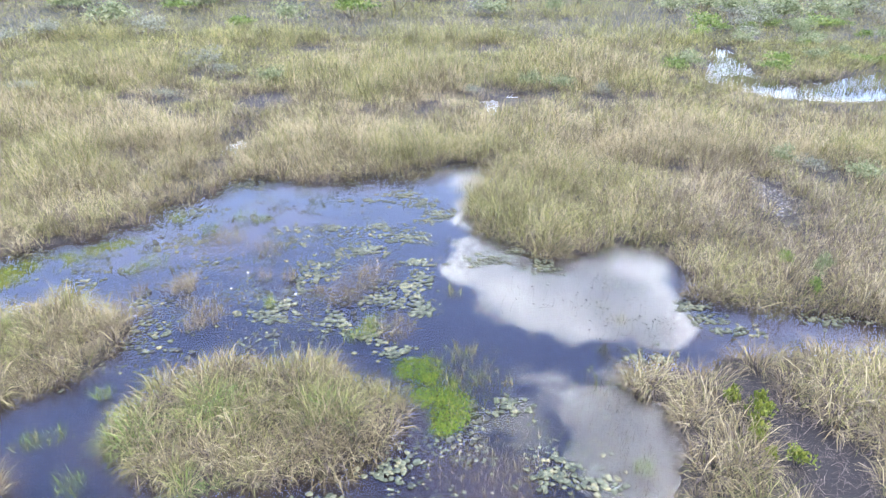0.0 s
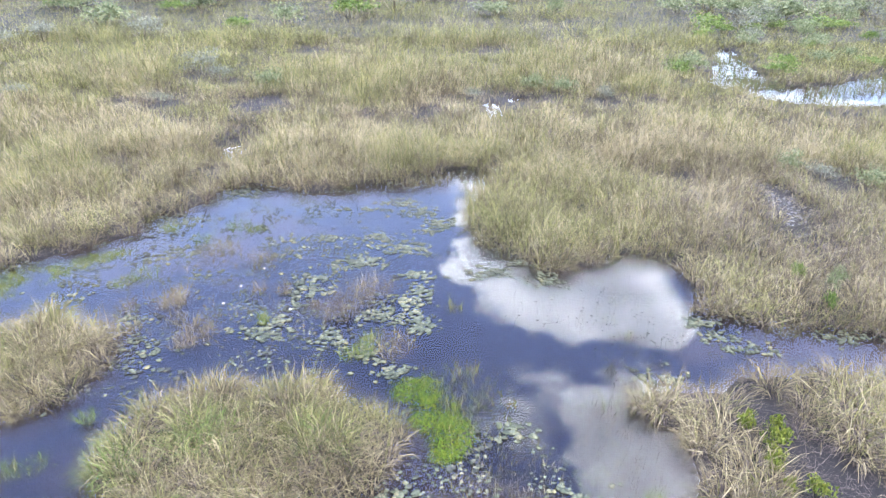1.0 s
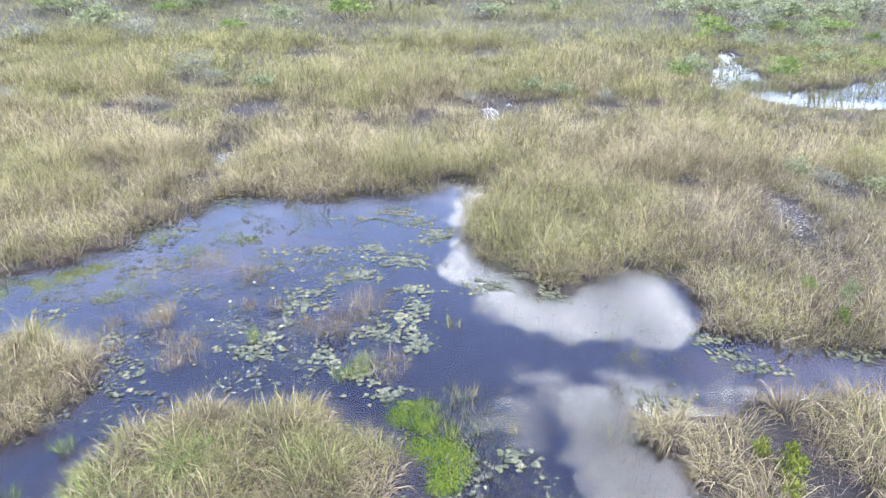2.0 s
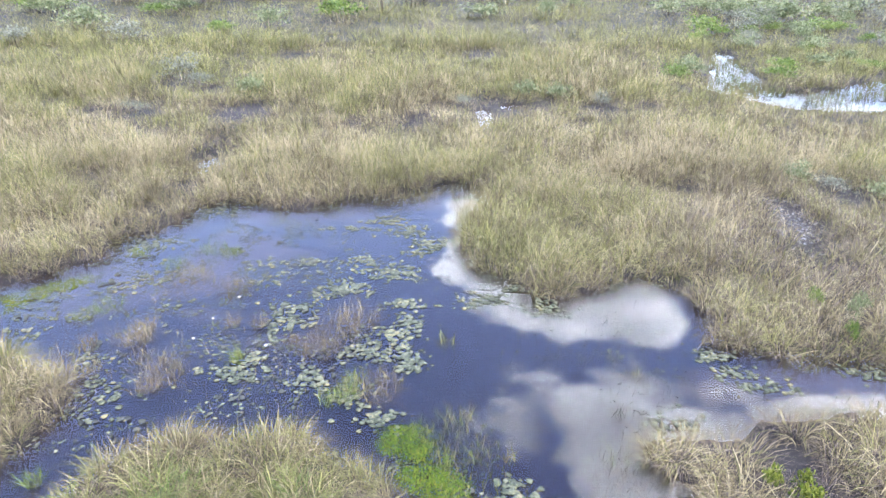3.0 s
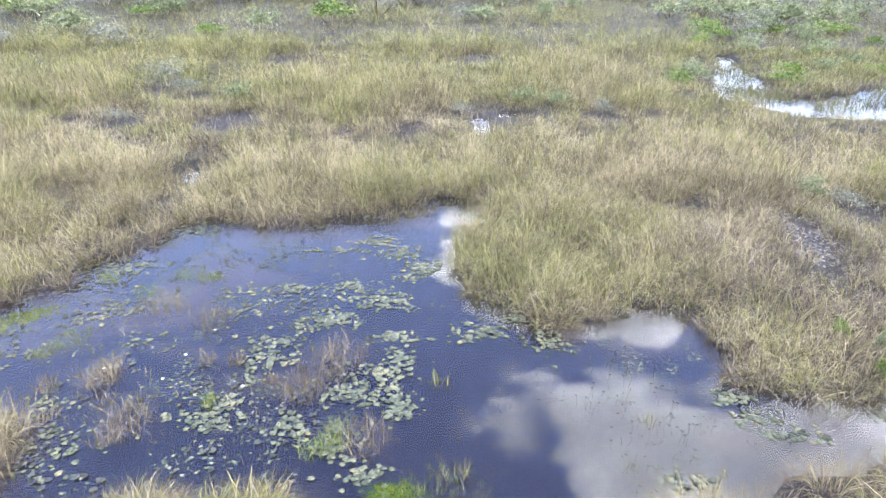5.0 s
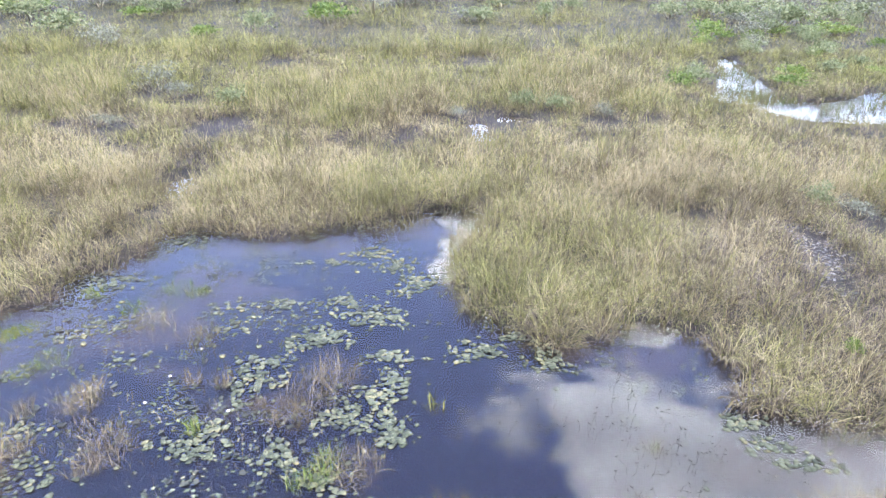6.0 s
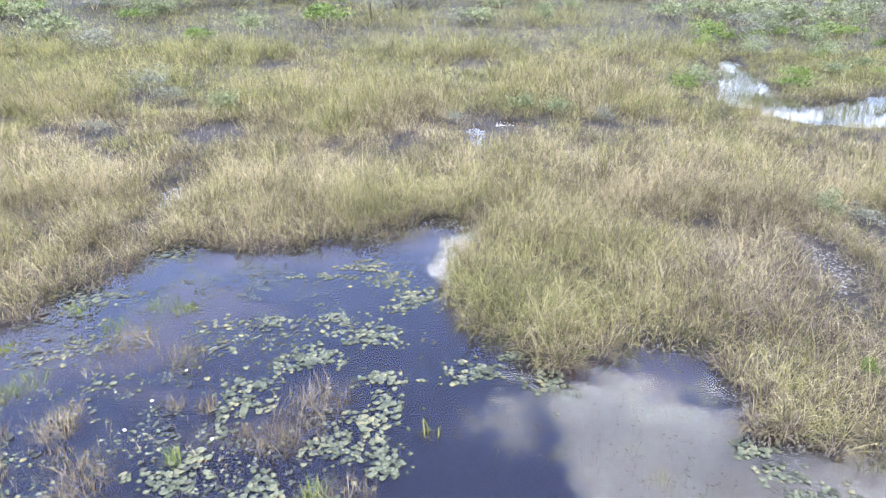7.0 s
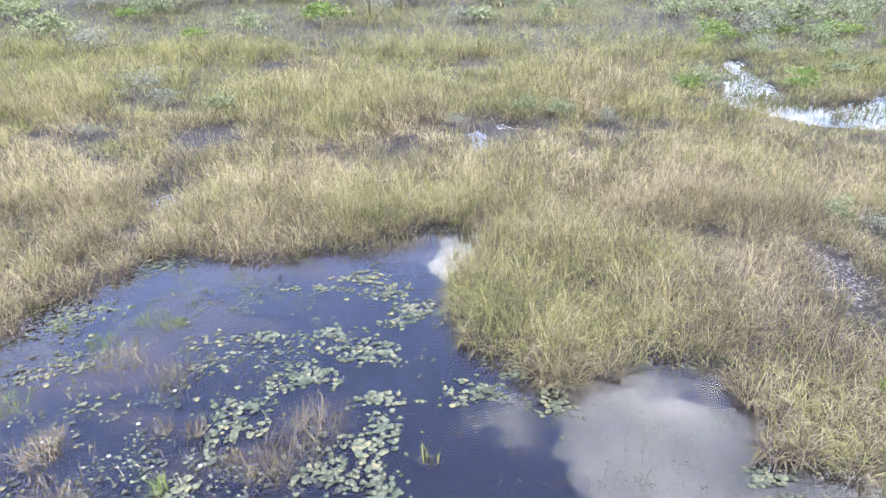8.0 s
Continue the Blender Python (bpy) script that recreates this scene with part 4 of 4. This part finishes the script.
def floating_stem(x, y, reach, seed):
    """A dead stem lying along the water with raised twigs and curled black leaves."""
    rng = np.random.default_rng(seed)
    root = thing("floating_stem", None, "dead branching water plant with curled black leaves", "water plant", "dead stems afloat in the pond")
    root.location = (x, y, 0.012)
    bm = bmesh.new()

    def tube(points, r):
        rings = [[bm.verts.new(p + Vector((r * math.cos(q), r * 0.5 * math.sin(q), r * math.sin(q)))) for q in (0, 2.1, 4.2)] for p in points]
        for lo, hi in zip(rings, rings[1:]):
            for i in range(3):
                bm.faces.new((lo[i], lo[(i + 1) % 3], hi[(i + 1) % 3], hi[i]))

    def leaf(at, size):
        ob = part("leaf", CURLED_LEAF, root, "curled black leaf")
        ob.matrix_basis = Matrix.LocRotScale(at, Euler((rng.uniform(-0.9, 0.9), rng.uniform(-0.9, 0.9), rng.uniform(0, 6.28))), (size, size, size))

    turn = rng.uniform(0, 6.28)
    main = [Vector((0, 0, 0))]
    for k in range(5):
        turn += rng.normal(0, 0.35)
        main.append(main[-1] + Vector((math.cos(turn), math.sin(turn), rng.uniform(-0.02, 0.03))) * reach / 5)
        side = turn + rng.choice((-1, 1)) * rng.uniform(0.5, 1.2)
        end = main[-1] + Vector((math.cos(side), math.sin(side), rng.uniform(0.1, 0.7))) * reach * rng.uniform(0.12, 0.3)
        tube([main[-1], (main[-1] + end) / 2 + Vector((0, 0, 0.03)), end], 0.0035)
        leaf(end, rng.uniform(0.03, 0.06))
    tube(main, 0.0045)
    leaf(main[-1], 0.06)
    me = bpy.data.meshes.new("stem")
    bm.to_mesh(me), bm.free()
    me.materials.append(M_DARKLEAF)
    part("stem", me, root)


for k, (x, y) in enumerate([(5.0, 19.8), (5.45, 19.2), (6.1, 18.7), (6.9, 18.4), (7.2, 17.9), (5.4, 18.1), (5.9, 17.6), (6.9, 20.3), (3.8, 19.9), (7.3, 19.6), (8.1, 17.8), (9.2, 17.6), (1.8, 24.0), (2.3, 22.1)]):
    floating_stem(x, y, 0.45 + 0.1 * (k % 5), 900 + k)


def lily_flower(x, y, seed):
    """A white water lily: two whorls of pointed petals round a yellow heart."""
    root = thing("water_lily_flower", None, "open white water lily flower among floating pads", "flower", "white water lily flowers")
    root.location = (x, y, 0.02)
    bm = bmesh.new()
    for ring, (count, rise, long) in enumerate(((8, 0.35, 0.055), (6, 0.9, 0.042))):
        for k in range(count):
            q = 6.283 * k / count + 0.4 * ring + seed
            out, side = Vector((math.cos(q), math.sin(q), 0)), Vector((-math.sin(q), math.cos(q), 0))
            mid, tip = out * long * 0.55 + Vector((0, 0, long * rise * 0.4)), out * long + Vector((0, 0, long * rise))
            bm.faces.new([bm.verts.new(p) for p in (out * 0.008, mid + side * long * 0.26, tip, mid - side * long * 0.26)])
    me = bpy.data.meshes.new("petals")
    bm.to_mesh(me), bm.free()
    me.materials.append(M_PETAL)
    part("petals", me, root)
    bm = bmesh.new()
    bmesh.ops.create_icosphere(bm, subdivisions=1, radius=0.013, matrix=Matrix.Translation((0, 0, 0.012)))
    me = bpy.data.meshes.new("heart")
    bm.to_mesh(me), bm.free()
    me.materials.append(M_ALGAE)
    part("heart", me, root, "yellow heart of the flower")


for k, (x, y) in enumerate([(-7.34, 23.0), (-7.83, 21.65), (-5.67, 20.19), (-10.05, 20.95), (-8.1, 20.49)]):
    lily_flower(x, y, k)


# ---- bushes ----
def bush_meshes(seed, radius, height, leaves, leaf, m, lobes=7):
    """Stems and a loose, uneven crown of single leaves in lobes."""
    rng = np.random.default_rng(seed)
    q = rng.uniform(0, 6.28, lobes)
    r = radius * 0.62 * np.sqrt(rng.random(lobes))
    hub = np.stack([r * np.cos(q), r * np.sin(q), height * rng.uniform(0.4, 0.78, lobes)], 1)
    i = rng.integers(0, lobes, leaves)
    way = rng.normal(size=(leaves, 3))
    way /= np.linalg.norm(way, axis=1)[:, None]
    way[:, 2] = np.where(way[:, 2] < -0.3, -way[:, 2], way[:, 2])
    size = (radius * rng.uniform(0.32, 0.55, lobes))[i]
    at = hub[i] + way * (size * rng.uniform(0.35, 1.25, leaves))[:, None] * np.array([1, 1, 0.75])
    at[:, 2] = np.maximum(at[:, 2], 0.05)
    axis = rng.normal(size=(leaves, 3)) + way * 0.8
    axis /= np.linalg.norm(axis, axis=1)[:, None]
    side = np.cross(axis, rng.normal(size=(leaves, 3)))
    side /= np.linalg.norm(side, axis=1)[:, None]
    ln = (leaf * rng.uniform(0.6, 1.3, leaves))[:, None]
    verts = np.stack([at - axis * ln / 2, at + side * ln * 0.24, at + axis * ln / 2, at - side * ln * 0.24], 1).reshape(-1, 3)
    crown = mesh_from("crown", verts, np.arange(leaves * 4).reshape(-1, 4), np.zeros((0, 3), int), [m])
    n = lobes
    d = np.hypot(hub[:, 0], hub[:, 1])
    stems = blades(np.stack([hub[:, 0] * 0.1, hub[:, 1] * 0.1, np.full(n, -0.1)], 1), q, np.hypot(d, hub[:, 2]) + 0.15, np.arctan2(d, hub[:, 2]), np.zeros(n), np.full(n, 0.03 + radius * 0.02), 3,
                   np.zeros(n, int), "stems", [M_STALK], rng=rng)
    return stems, crown


KINDS = {"green": [bush_meshes(800 + k, 1.0, 1.0, 560, 0.14, M_BUSH) for k in range(4)],
         "lush": [bush_meshes(820 + k, 1.0, 0.9, 560, 0.14, M_LUSH) for k in range(4)],
         "grey": [bush_meshes(840 + k, 1.0, 1.0, 520, 0.10, M_GREYLEAF) for k in range(3)],
         "herb": [bush_meshes(860 + k, 1.0, 1.2, 420, 0.22, M_HERB, 9) for k in range(2)]}
SAYS = {"green": "dull green leafy bush rising from the marsh grass", "lush": "bright yellow-green bush among the marsh grass",
        "grey": "grey half-bare bush among the marsh grass", "herb": "bright yellow-green leafy shrub beside the sawgrass"}


def bush(kind, x, y, size, tallness, k):
    stems, crown = KINDS[kind][k % len(KINDS[kind])]
    root = thing("bush", None, SAYS[kind], "bush", kind + " bushes of the marsh")
    part("stem", stems, root), part("crown", crown, root)
    grown = 1.25 if y > 80 else 1.0
    root.matrix_basis = Matrix.LocRotScale((x, y, 0.03), Euler((0, 0, k * 1.7)), (size * grown, size * grown, tallness * grown))


for k, (kind, x, y, size, h) in enumerate([
        ("herb", 8.25, 13.9, 0.42, 0.7), ("herb", 7.95, 13.2, 0.36, 0.7), ("herb", 8.75, 12.5, 0.40, 0.55), ("herb", 7.8, 14.6, 0.34, 0.75), ("herb", 8.5, 14.5, 0.28, 0.6), ("herb", 8.1, 12.6, 0.22, 0.5), ("lush", 12.6, 22.5, 0.3, 1.0), ("lush", 12.9, 20.6, 0.3, 0.9), ("green", 13.6, 21.8, 0.4, 1.1),
        ("grey", 18.6, 32.9, 1.3, 0.9), ("green", 20.3, 32.0, 1.3, 1.0), ("green", 17.6, 34.2, 1.1, 1.0), ("grey", -20.5, 53.5, 2.2, 2.0), ("grey", -18.5, 51.0, 1.6, 1.5), ("green", -14.5, 50.0, 1.6, 1.3),
        ("green", 19.4, 56.5, 1.8, 1.6), ("lush", 17.6, 55.4, 1.5, 1.2), ("green", 5.2, 50.3, 1.3, 1.1), ("green", 7.4, 49.3, 1.3, 1.1), ("grey", 10.4, 47.9, 1.2, 1.0), ("grey", 1.2, 47.2, 0.9, 0.8),
        ("green", -38.7, 74, 3.2, 2.6), ("green", -19.5, 76, 2.4, 2.4), ("lush", -13, 82, 2.6, 2.2), ("grey", -8.5, 88, 3.0, 3.2), ("grey", -40.7, 66, 2.6, 2.0), ("grey", -31.5, 67, 2.6, 2.2),
        ("lush", -24, 73.5, 2.0, 1.6), ("grey", -31, 45.5, 1.6, 1.3), ("grey", -42, 61, 2.4, 2.0), ("grey", 51, 85, 3.0, 3.2), ("grey", -20.5, 45.0, 1.2, 1.0)]):
    bush(kind, x, y, size, h, k)
rng = np.random.default_rng(91)
x = rng.uniform(-75, 75, 320)
y = rng.uniform(64, 118, 320)
k = 0
for px, py in zip(x, y):
    wood = value_noise(np.array([px]), np.array([py]), 9.0, 95, 2)[0] + (py - 86) / 14 + (0.9 if px > 25 and py > 57 else 0.0)
    if wood > 0 and water_depth(np.array([px]), np.array([py]))[0] < -1.5 and abs(px) < 0.7 * py + 6:
        kind = ("green", "grey", "lush", "green", "grey", "green")[k % 6]
        bush(kind, px, py, rng.uniform(1.3, 2.9), rng.uniform(1.2, 2.3), k)
        k += 1
for px, py in zip(rng.uniform(24, 46, 26), rng.uniform(56, 78, 26)):
    if water_depth(np.array([px]), np.array([py]))[0] < -0.8:
        bush(("lush", "green", "lush")[k % 3], px, py, rng.uniform(1.0, 1.9), rng.uniform(0.9, 1.5), k)
        k += 1
